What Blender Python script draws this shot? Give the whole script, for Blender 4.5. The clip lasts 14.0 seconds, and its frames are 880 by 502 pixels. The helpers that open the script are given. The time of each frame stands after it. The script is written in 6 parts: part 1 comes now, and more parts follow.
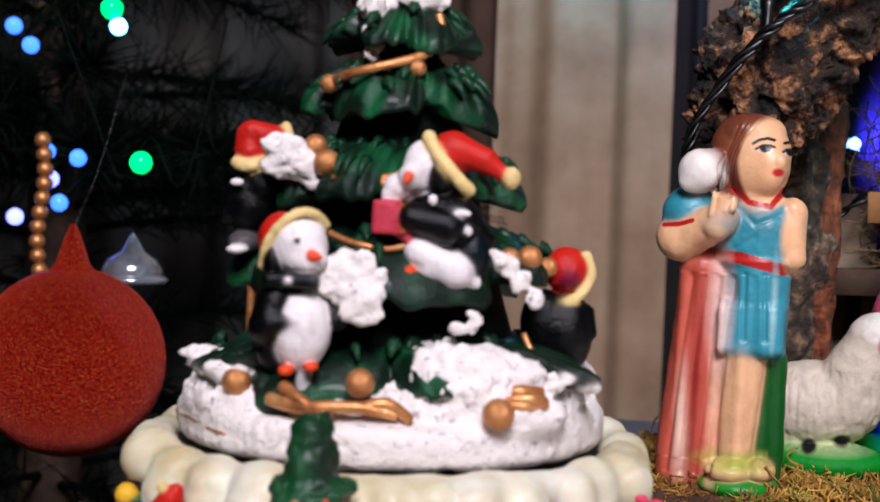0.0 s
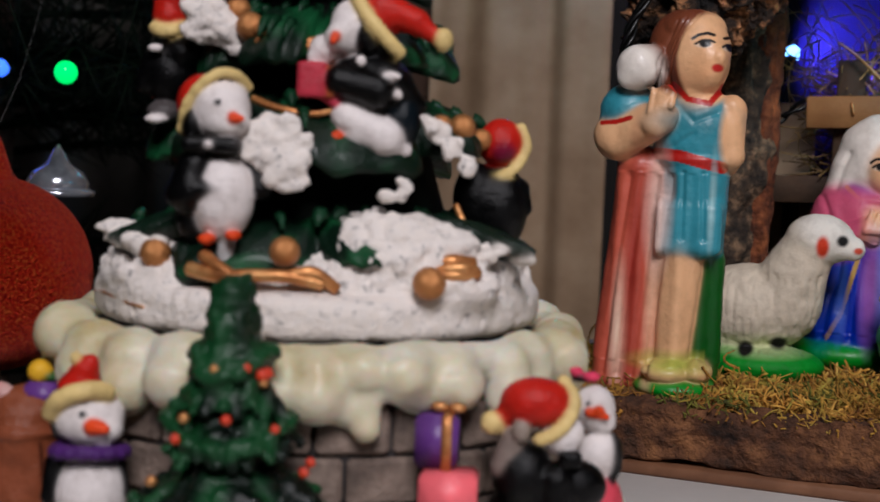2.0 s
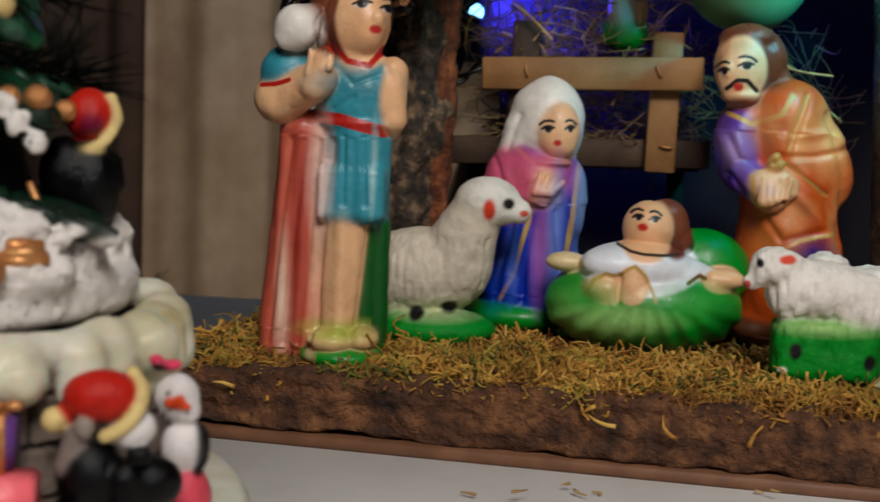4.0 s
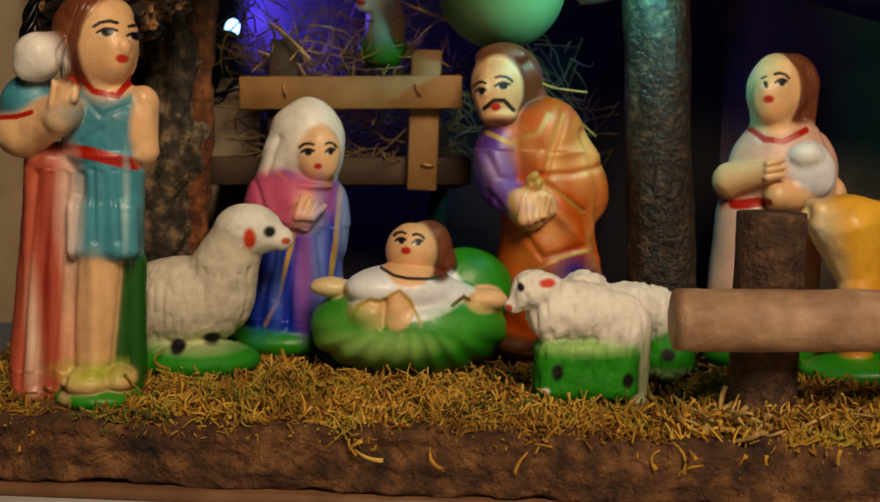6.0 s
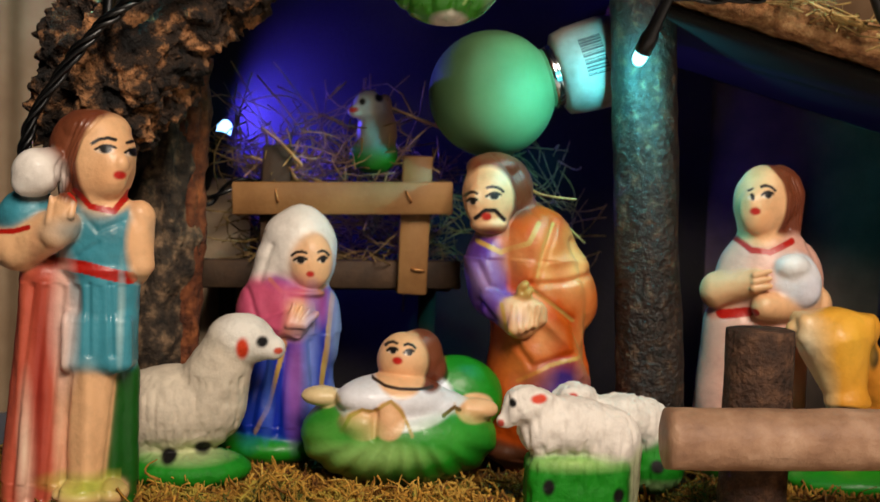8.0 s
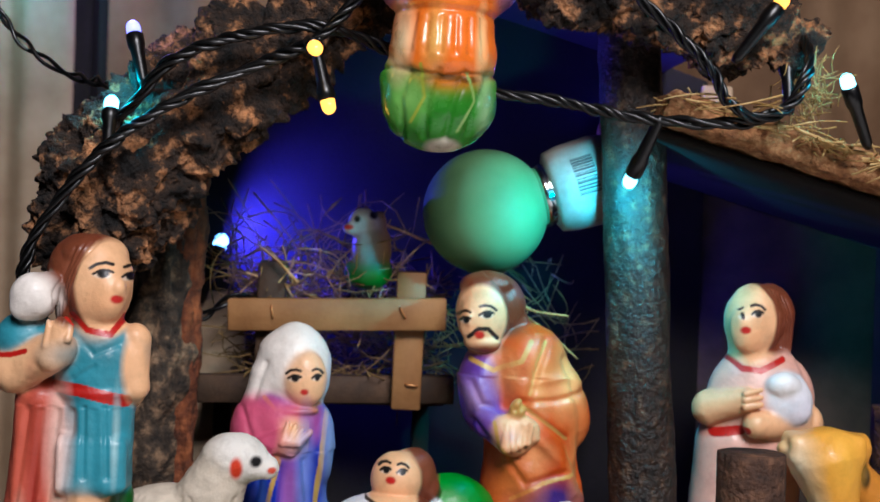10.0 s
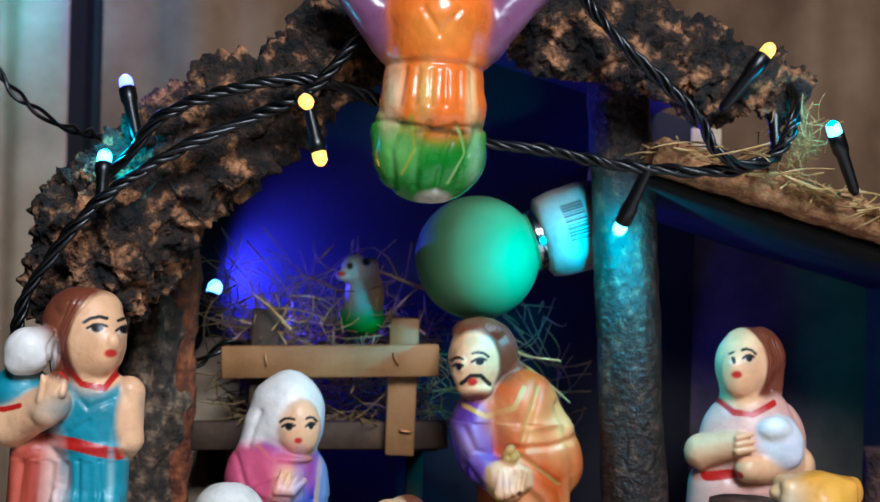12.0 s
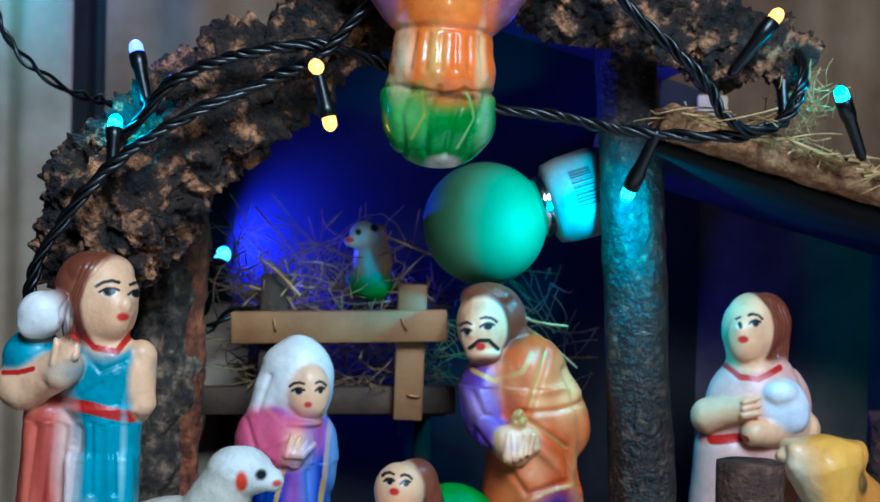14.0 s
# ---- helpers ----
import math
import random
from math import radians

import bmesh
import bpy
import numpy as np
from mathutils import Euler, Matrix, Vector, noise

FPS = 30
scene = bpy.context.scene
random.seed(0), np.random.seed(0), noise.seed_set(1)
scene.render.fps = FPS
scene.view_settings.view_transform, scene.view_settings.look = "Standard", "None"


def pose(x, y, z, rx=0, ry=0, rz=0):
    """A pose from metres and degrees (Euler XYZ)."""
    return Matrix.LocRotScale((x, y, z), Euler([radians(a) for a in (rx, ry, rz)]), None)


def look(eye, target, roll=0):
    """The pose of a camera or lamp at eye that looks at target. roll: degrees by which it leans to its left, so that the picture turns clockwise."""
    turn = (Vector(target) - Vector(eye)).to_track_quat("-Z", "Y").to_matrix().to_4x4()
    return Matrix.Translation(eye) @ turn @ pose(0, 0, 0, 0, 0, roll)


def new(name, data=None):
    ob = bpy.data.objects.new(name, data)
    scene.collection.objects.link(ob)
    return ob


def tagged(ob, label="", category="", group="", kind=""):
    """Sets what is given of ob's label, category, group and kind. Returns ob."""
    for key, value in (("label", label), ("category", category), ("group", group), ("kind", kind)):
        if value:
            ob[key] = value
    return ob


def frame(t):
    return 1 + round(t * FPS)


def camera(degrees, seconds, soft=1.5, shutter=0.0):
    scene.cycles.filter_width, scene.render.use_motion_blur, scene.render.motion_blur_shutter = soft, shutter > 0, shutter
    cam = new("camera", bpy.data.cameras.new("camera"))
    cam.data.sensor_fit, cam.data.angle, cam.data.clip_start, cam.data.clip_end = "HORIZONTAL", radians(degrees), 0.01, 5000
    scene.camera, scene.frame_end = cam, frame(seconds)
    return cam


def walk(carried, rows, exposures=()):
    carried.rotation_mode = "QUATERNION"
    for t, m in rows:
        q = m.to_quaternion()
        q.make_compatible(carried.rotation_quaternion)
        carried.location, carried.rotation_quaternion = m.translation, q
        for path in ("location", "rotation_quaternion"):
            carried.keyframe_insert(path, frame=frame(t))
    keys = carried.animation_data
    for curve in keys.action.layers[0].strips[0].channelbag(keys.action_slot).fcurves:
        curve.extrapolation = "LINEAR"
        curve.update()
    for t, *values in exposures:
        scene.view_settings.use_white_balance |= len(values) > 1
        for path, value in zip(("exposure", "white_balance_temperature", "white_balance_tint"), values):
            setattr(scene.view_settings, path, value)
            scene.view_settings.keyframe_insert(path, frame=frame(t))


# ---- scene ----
cam = camera(36.3, 14.0, shutter=0.3)
EXPOSURES = [(0.0, -0.36, 5300, 22), (1.5, -0.80, 5450, 17), (2.5, -1.28, 5500, 15), (3.3, -1.30, 5600, 12), (4.2, -1.16, 5750, 8), (6.3, -1.26, 8200, 11),
             (7.5, -0.98, 7100, 12), (8.5, -0.66, 6300, 14), (9.2, -0.62, 5800, 15), (11.3, -0.52, 4900, 11), (12.5, -0.55, 4500, 3), (14.0, -0.58, 3950, -4)]
PATH = [
    (0, (-0.0426, -0.4643, 0.1217), (-0.3684, 0.4805, 0.0859), 2.06),
    (0.5, (-0.0439, -0.4618, 0.1170), (-0.3707, 0.4822, 0.0726), 1.96),
    (1, (-0.0447, -0.4591, 0.1120), (-0.3663, 0.4861, 0.0563), 2.02),
    (1.5, (-0.0444, -0.4560, 0.1079), (-0.3515, 0.4935, 0.0426), 2.15),
    (2, (-0.0433, -0.4540, 0.1057), (-0.3242, 0.5028, 0.0311), 2.20),
    (2.5, (-0.0396, -0.4515, 0.1059), (-0.2833, 0.5146, 0.0209), 2.08),
    (3, (-0.0311, -0.4453, 0.1078), (-0.2394, 0.5280, 0.0110), 1.80),
    (3.5, (-0.0215, -0.4392, 0.1099), (-0.1841, 0.5420, 0.0059), 1.75),
    (4, (-0.0123, -0.4335, 0.1115), (-0.1226, 0.5548, 0.0062), 2.15),
    (4.2, (-0.0084, -0.4321, 0.1113), (-0.1003, 0.5588, 0.0096), 2.15),
    (6.3, (-0.0080, -0.4248, 0.1297), (0.0555, 0.5665, 0.0142), 1.19),
    (6.5, (-0.0080, -0.4246, 0.1317), (0.0575, 0.5669, 0.0192), 1.20),
    (7, (-0.0110, -0.4261, 0.1369), (0.0605, 0.5660, 0.0334), 1.44),
    (7.5, (-0.0110, -0.4266, 0.1410), (0.0585, 0.5670, 0.0524), 1.62),
    (8, (-0.0140, -0.4272, 0.1450), (0.0580, 0.5676, 0.0729), 1.74),
    (8.5, (-0.0150, -0.4268, 0.1490), (0.0590, 0.5689, 0.0934), 1.85),
    (9, (-0.0140, -0.4284, 0.1522), (0.0575, 0.5683, 0.1146), 1.94),
    (9.2, (-0.0170, -0.4292, 0.1543), (0.0610, 0.5672, 0.1218), 1.98),
    (11.3, (-0.0070, -0.4333, 0.1628), (0.0560, 0.5646, 0.1774), 1.69),
    (11.5, (-0.0110, -0.4330, 0.1658), (0.0615, 0.5643, 0.1744), 1.44),
    (12, (-0.0130, -0.4350, 0.1660), (0.0630, 0.5621, 0.1751), 1.37),
    (12.5, (-0.0140, -0.4351, 0.1650), (0.0655, 0.5617, 0.1721), 1.29),
    (13, (-0.0140, -0.4343, 0.1629), (0.0645, 0.5626, 0.1665), 1.18),
    (13.5, (-0.0150, -0.4363, 0.1631), (0.0625, 0.5607, 0.1586), 1.27),
    (14, (-0.0160, -0.4373, 0.1632), (0.0600, 0.5597, 0.1522), 1.36),
]
walk(cam, [(t, look(eye, target, roll)) for t, eye, target, roll in PATH],
     EXPOSURES)

# ---- light and exposure ----
cam.data.dof.use_dof = True
cam.data.dof.focus_distance = 0.405
cam.data.dof.aperture_fstop = 23.0

world = bpy.data.worlds.new("world")
scene.world = world
world.use_nodes = True
world.node_tree.nodes["Background"].inputs[0].default_value = (1.0, 0.85, 0.7, 1)
world.node_tree.nodes["Background"].inputs[1].default_value = 0.0018


def lamp(name, kind, place, energy, colour, size=0.1, target=None):
    data = bpy.data.lights.new(name, kind)
    data.energy, data.color = energy, colour
    if kind == "AREA":
        data.size = size
    else:
        data.shadow_soft_size = size
    ob = new(name, data)
    ob.matrix_world = look(place, target) if target else pose(*place)
    return ob


lamp("room_lamp_light", "AREA", (0.22, -1.06, 0.88), 32.0, (1.0, 0.88, 0.74), 0.42, (0.0, 0.0, 0.08))


# ---- materials ----
def lin(c):
    return tuple((v / 12.92 if v <= 0.04045 else ((v + 0.055) / 1.055) ** 2.4) for v in c)


def nodes_of(name):
    m = bpy.data.materials.new(name)
    m.use_nodes = True
    return m, m.node_tree.nodes, m.node_tree.links, m.node_tree.nodes["Principled BSDF"]


def noise_tex(n, l, scale, detail=6.0, rough=0.6, coord="Object"):
    tc = n.new("ShaderNodeTexCoord")
    t = n.new("ShaderNodeTexNoise")
    t.inputs["Scale"].default_value, t.inputs["Detail"].default_value, t.inputs["Roughness"].default_value = scale, detail, rough
    l.new(tc.outputs[coord], t.inputs["Vector"])
    return t.outputs["Fac"]


def ramp(n, l, fac, stops):
    r = n.new("ShaderNodeValToRGB")
    e = r.color_ramp.elements
    while len(e) < len(stops):
        e.new(0.5)
    for i, (p, c) in enumerate(stops):
        e[i].position, e[i].color = p, (*lin(c), 1)
    l.new(fac, r.inputs[0])
    return r.outputs[0]


def bump(n, l, bsdf, fac, strength, distance):
    b = n.new("ShaderNodeBump")
    b.inputs["Strength"].default_value, b.inputs["Distance"].default_value = strength, distance
    l.new(fac, b.inputs["Height"])
    l.new(b.outputs[0], bsdf.inputs["Normal"])


def surface(name, dark, mid, light, scale=120.0, rough=0.6, metal=0.0, bumps=0.3, depth=0.0006, fine=900.0, coat=0.0, cuts=(0.3, 0.5, 0.7)):
    """A mottled surface: three tones by a broad noise, fine grain in the relief and the gloss."""
    m, n, l, b = nodes_of(name)
    broad = noise_tex(n, l, scale)
    l.new(ramp(n, l, broad, [(cuts[0], dark), (cuts[1], mid), (cuts[2], light)]), b.inputs["Base Color"])
    grain = noise_tex(n, l, fine, 4.0)
    bump(n, l, b, grain, bumps, depth)
    r = n.new("ShaderNodeMapRange")
    r.inputs["To Min"].default_value, r.inputs["To Max"].default_value = max(rough - 0.12, 0.03), min(rough + 0.12, 1)
    l.new(grain, r.inputs["Value"])
    l.new(r.outputs[0], b.inputs["Roughness"])
    b.inputs["Metallic"].default_value, b.inputs["Coat Weight"].default_value = metal, coat
    b.inputs["Coat Roughness"].default_value = 0.15
    return m


def painted(name, rough=0.35, coat=0.4, grime=0.25, scale=90.0, bumps=0.25, depth=0.0004, fine=700.0, gloss=0.45, tones=((0.3, (0.55, 0.5, 0.45)), (0.55, (1, 1, 1)), (0.8, (1, 0.97, 0.92)))):
    """Hand-painted plaster or resin: the colours lie on the mesh, worn and mottled by noise."""
    m, n, l, b = nodes_of(name)
    a = n.new("ShaderNodeAttribute")
    a.attribute_name = "paint"
    broad, grain = noise_tex(n, l, scale, 7.0, 0.65), noise_tex(n, l, fine, 4.0)
    mix = n.new("ShaderNodeMix")
    mix.data_type, mix.blend_type = "RGBA", "MULTIPLY"
    mix.inputs[0].default_value = grime
    l.new(a.outputs["Color"], mix.inputs[6])
    l.new(ramp(n, l, broad, tones), mix.inputs[7])
    l.new(mix.outputs[2], b.inputs["Base Color"])
    r = n.new("ShaderNodeMapRange")
    r.inputs["To Min"].default_value, r.inputs["To Max"].default_value = max(rough - 0.13, 0.05), rough + 0.15
    l.new(broad, r.inputs["Value"])
    l.new(r.outputs[0], b.inputs["Roughness"])
    bump(n, l, b, grain, bumps, depth)
    b.inputs["Coat Weight"].default_value, b.inputs["Coat Roughness"].default_value = coat, 0.12
    b.inputs["Specular IOR Level"].default_value = gloss
    return m


def glowing(name, colour, strength):
    m, n, l, b = nodes_of(name)
    b.inputs["Base Color"].default_value = (*colour, 1)
    b.inputs["Emission Color"].default_value = (*colour, 1)
    b.inputs["Emission Strength"].default_value = strength
    b.inputs["Roughness"].default_value = 0.2
    return m


PLASTER = painted("painted_plaster", 0.42, 0.10, 0.26, 110.0, 0.35, 0.0005)
RESIN = painted("painted_resin", 0.34, 0.0, 0.40, 160.0, 0.5, 0.0006, 1100.0, 0.20)
CHALK = painted("chalky_plaster", 0.62, 0.0, 0.30, 170.0, 0.6, 0.0006, 600.0, 0.3)
SNOW = painted("rough_snow_paint", 0.75, 0.0, 0.70, 420.0, 0.7, 0.0008, 800.0, tones=((0.32, (0.26, 0.26, 0.28)), (0.42, (0.95, 0.95, 0.96)), (0.8, (1, 0.98, 0.96))))
GLASSY = painted("lacquered_glass", 0.28, 0.25, 0.45, 60.0, 0.1, 0.0003, 300.0)
LEAF = painted("carved_green_resin", 0.36, 0.10, 0.6, 200.0, 0.6, 0.0008, 900.0, 0.25)
GOLD = surface("gold_paint", (0.50, 0.30, 0.15), (0.75, 0.50, 0.28), (0.87, 0.66, 0.42), 200, 0.42, 0.6, 0.3)
BARK = surface("cork_bark", (0.05, 0.036, 0.028), (0.24, 0.17, 0.115), (0.80, 0.56, 0.36), 110, 0.92, 0, 1.0, 0.0050, 420, cuts=(0.40, 0.53, 0.66))
BARK_GREY = surface("grey_bark", (0.05, 0.04, 0.03), (0.27, 0.22, 0.17), (0.60, 0.48, 0.36), 160, 0.9, 0, 1.0, 0.002, 380)
POLE = surface("peeled_branch_bark", (0.06, 0.04, 0.03), (0.17, 0.115, 0.08), (0.40, 0.31, 0.23), 260, 0.50, 0, 1.0, 0.002, 420, cuts=(0.35, 0.55, 0.72))
INNER_BARK = surface("inner_bark", (0.14, 0.07, 0.04), (0.42, 0.22, 0.11), (0.62, 0.36, 0.19), 150, 0.9, 0, 1.0, 0.002, 380)
STUMP = surface("stump_bark", (0.12, 0.075, 0.05), (0.30, 0.20, 0.14), (0.48, 0.34, 0.24), 130, 0.8, 0, 1.0, 0.0025, 380)
RAIL = surface("rail_bark", (0.50, 0.36, 0.27), (0.64, 0.49, 0.38), (0.75, 0.61, 0.50), 60, 0.6, 0, 0.7, 0.001, 300)
WOOD = surface("plain_slat_wood", (0.50, 0.34, 0.18), (0.60, 0.43, 0.25), (0.68, 0.51, 0.31), 45, 0.6, 0, 0.4, 0.0004, 600)
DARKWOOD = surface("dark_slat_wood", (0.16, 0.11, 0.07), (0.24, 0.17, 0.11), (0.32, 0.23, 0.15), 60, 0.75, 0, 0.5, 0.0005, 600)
FIBRE = surface("fibre_board", (0.40, 0.25, 0.14), (0.62, 0.43, 0.26), (0.80, 0.62, 0.42), 260, 0.9, 0, 1.0, 0.0015, 700)
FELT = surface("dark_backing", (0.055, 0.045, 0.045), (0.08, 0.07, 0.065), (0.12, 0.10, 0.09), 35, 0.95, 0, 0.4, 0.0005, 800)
FELT_GREY = surface("grey_backing", (0.25, 0.21, 0.18), (0.33, 0.28, 0.24), (0.40, 0.345, 0.30), 35, 0.95, 0, 0.4, 0.0005, 800)
GOLDMOSS = surface("golden_moss", (0.66, 0.44, 0.13), (0.80, 0.59, 0.22), (0.88, 0.72, 0.35), 90, 0.9, 0, 0.6, 0.0008, 900)
GREENMOSS = surface("olive_moss", (0.22, 0.22, 0.05), (0.38, 0.38, 0.10), (0.52, 0.50, 0.16), 90, 0.9, 0, 0.6, 0.0008, 900)
PALE = surface("pale_panel", (0.62, 0.52, 0.40), (0.72, 0.62, 0.50), (0.80, 0.71, 0.60), 30, 0.8, 0, 0.3, 0.0005, 500)
STRAW = surface("straw", (0.52, 0.40, 0.20), (0.70, 0.56, 0.32), (0.84, 0.73, 0.50), 120, 0.6, 0, 0.3, 0.0003, 900)
HAY = surface("hay", (0.36, 0.27, 0.13), (0.52, 0.41, 0.22), (0.66, 0.55, 0.34), 140, 0.7, 0, 0.3, 0.0003, 900)
MOSS = surface("dry_moss", (0.42, 0.24, 0.07), (0.66, 0.47, 0.15), (0.68, 0.61, 0.23), 70, 0.9, 0, 0.6, 0.0008, 900, cuts=(0.36, 0.5, 0.66))
MOSS_BED = surface("moss_bed", (0.20, 0.11, 0.04), (0.38, 0.24, 0.08), (0.46, 0.36, 0.12), 120, 0.95, 0, 1.0, 0.003, 380)
EARTH = surface("bark_edge", (0.14, 0.08, 0.045), (0.34, 0.205, 0.11), (0.54, 0.36, 0.21), 120, 0.9, 0, 1.0, 0.004, 300)
PLY = surface("plywood_edge", (0.38, 0.25, 0.17), (0.46, 0.31, 0.21), (0.54, 0.38, 0.27), 60, 0.6, 0, 0.2, 0.0003, 500)
CLOTH = surface("white_tabletop", (0.87, 0.85, 0.82), (0.91, 0.89, 0.87), (0.94, 0.92, 0.90), 18, 0.55, 0, 0.12, 0.0003, 900)
CABLE = surface("black_cable", (0.015, 0.015, 0.016), (0.03, 0.03, 0.032), (0.05, 0.05, 0.05), 200, 0.32, 0, 0.1, 0.0002, 700)
CHROME = surface("chrome", (0.75, 0.75, 0.75), (0.82, 0.82, 0.82), (0.9, 0.9, 0.9), 90, 0.15, 1.0, 0.05)
CAPWHITE = surface("white_lamp_base", (0.50, 0.48, 0.45), (0.60, 0.58, 0.55), (0.68, 0.66, 0.62), 90, 0.5, 0, 0.1)
INK = surface("grey_ink", (0.18, 0.18, 0.18), (0.24, 0.24, 0.24), (0.3, 0.3, 0.3), 90, 0.6, 0, 0.1)
GLOBE = surface("green_lamp_glass", (0.30, 0.47, 0.29), (0.34, 0.51, 0.33), (0.38, 0.55, 0.37), 25, 0.72, 0, 0.02, 0.0001, 300, 0.0)
IVORY = surface("ivory_icing", (0.70, 0.64, 0.46), (0.79, 0.76, 0.64), (0.86, 0.85, 0.80), 42, 0.52, 0, 0.35, 0.0005, 500, 0.10, (0.33, 0.48, 0.68))
IVORY.node_tree.nodes["Principled BSDF"].inputs["Subsurface Weight"].default_value = 0.35
IVORY.node_tree.nodes["Principled BSDF"].inputs["Subsurface Scale"].default_value = 0.003
# Near-black green for the tree's core: shade of the hollow put into colour.
BLACKGREEN = surface("hollow_shade_green", (0.010, 0.018, 0.013), (0.02, 0.035, 0.025), (0.03, 0.06, 0.04), 150, 0.8, 0, 0.6)
STONE = surface("grey_stone_blocks", (0.24, 0.20, 0.18), (0.43, 0.37, 0.33), (0.58, 0.51, 0.46), 110, 0.75, 0, 0.8, 0.0008, 800)
MORTAR = surface("dark_joint", (0.10, 0.09, 0.09), (0.17, 0.15, 0.15), (0.24, 0.22, 0.21), 120, 0.85, 0, 0.8, 0.0008, 800)
RED_GLITTER = surface("red_glitter", (0.74, 0.04, 0.01), (0.96, 0.19, 0.04), (1.0, 0.50, 0.20), 700, 0.40, 0.30, 1.0, 0.012, 800)
CURTAIN = surface("beige_curtain", (0.56, 0.45, 0.34), (0.66, 0.55, 0.43), (0.73, 0.63, 0.51), 14, 0.9, 0, 0.4, 0.001, 300)
CURTAIN_BROWN = surface("brown_curtain", (0.36, 0.25, 0.16), (0.48, 0.36, 0.25), (0.58, 0.46, 0.34), 9, 0.85, 0, 0.4, 0.001, 300)
DRAPE_BROWN = surface("dark_brown_drape", (0.22, 0.15, 0.11), (0.29, 0.21, 0.16), (0.36, 0.27, 0.21), 8, 0.9, 0, 0.4, 0.001, 300)
DRAPE_GREY = surface("dim_grey_drape", (0.24, 0.23, 0.21), (0.32, 0.31, 0.29), (0.40, 0.38, 0.35), 8, 0.9, 0, 0.4, 0.001, 300)
GAP_DARK = surface("dark_gap_sheet", (0.05, 0.045, 0.04), (0.08, 0.07, 0.06), (0.12, 0.10, 0.09), 14, 0.9, 0, 0.4, 0.001, 300)
# Unseen room surfaces, kept dark to cut the light bounced on to the table.
WALL = surface("unseen_room_wall", (0.11, 0.09, 0.075), (0.14, 0.115, 0.095), (0.17, 0.14, 0.12), 4, 0.9, 0, 0.2, 0.001, 200)
NEEDLE = surface("fir_needles", (0.012, 0.03, 0.018), (0.025, 0.065, 0.035), (0.045, 0.10, 0.05), 40, 0.6, 0, 0.2)
NEEDLE.node_tree.nodes["Principled BSDF"].inputs["Specular IOR Level"].default_value = 0.08
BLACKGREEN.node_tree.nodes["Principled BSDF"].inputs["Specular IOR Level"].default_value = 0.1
SILVER = surface("silver_glass", (0.5, 0.52, 0.55), (0.66, 0.68, 0.72), (0.8, 0.82, 0.85), 60, 0.15, 0.7, 0.1)
GLOW = {
    "cyan": glowing("cyan_led", (0.30, 0.90, 1.0), 7.0),
    "blue": glowing("blue_led", (0.22, 0.50, 1.0), 9.0),
    "violet": glowing("violet_led", (0.26, 0.26, 1.0), 4.0),
    "amber": glowing("amber_led", (1.0, 0.42, 0.05), 3.4),
    "green": glowing("green_led", (0.01, 0.90, 0.12), 2.2),
    "ice": glowing("ice_blue_led", (0.07, 0.20, 1.0), 3.0),
}


# ---- makers ----
def link_mesh(name, mesh, material, parent=None, label=""):
    ob = new(name, mesh)
    if material:
        mesh.materials.append(material)
    if parent:
        ob.parent = parent
    if label:
        ob["label"] = label
    return ob


def part(name, bm, material, parent=None, label="", smooth=True):
    mesh = bpy.data.meshes.new(name)
    bm.to_mesh(mesh)
    bm.free()
    mesh.polygons.foreach_set("use_smooth", [smooth] * len(mesh.polygons))
    return link_mesh(name, mesh, material, parent, label)


def thing(name, m, label, category, group="", kind=""):
    ob = new(name)
    ob.empty_display_size = 0.01
    ob.matrix_world = m
    return tagged(ob, label, category, group, kind)


def raw(name, verts, faces, material, parent=None, label="", smooth=True):
    mesh = bpy.data.meshes.new(name)
    mesh.from_pydata([tuple(v) for v in verts], [], faces)
    mesh.polygons.foreach_set("use_smooth", [smooth] * len(mesh.polygons))
    return link_mesh(name, mesh, material, parent, label)


def hash3(i, j, k, seed):
    v = np.sin(i * 127.1 + j * 311.7 + k * 74.7 + seed * 53.3) * 43758.5453
    return v - np.floor(v)


def vnoise(p, scale, seed=0):
    q = p * scale
    b = np.floor(q)
    f = q - b
    f = f * f * (3 - 2 * f)
    out = 0
    for dx in (0, 1):
        for dy in (0, 1):
            for dz in (0, 1):
                w = (f[:, 0] if dx else 1 - f[:, 0]) * (f[:, 1] if dy else 1 - f[:, 1]) * (f[:, 2] if dz else 1 - f[:, 2])
                out = out + w * hash3(b[:, 0] + dx, b[:, 1] + dy, b[:, 2] + dz, seed)
    return out * 2 - 1


def fbm(p, scale, octaves=4, seed=0):
    out, amp = 0, 1.0
    for o in range(octaves):
        out = out + amp * vnoise(p, scale * 2**o, seed + o)
        amp *= 0.5
    return out


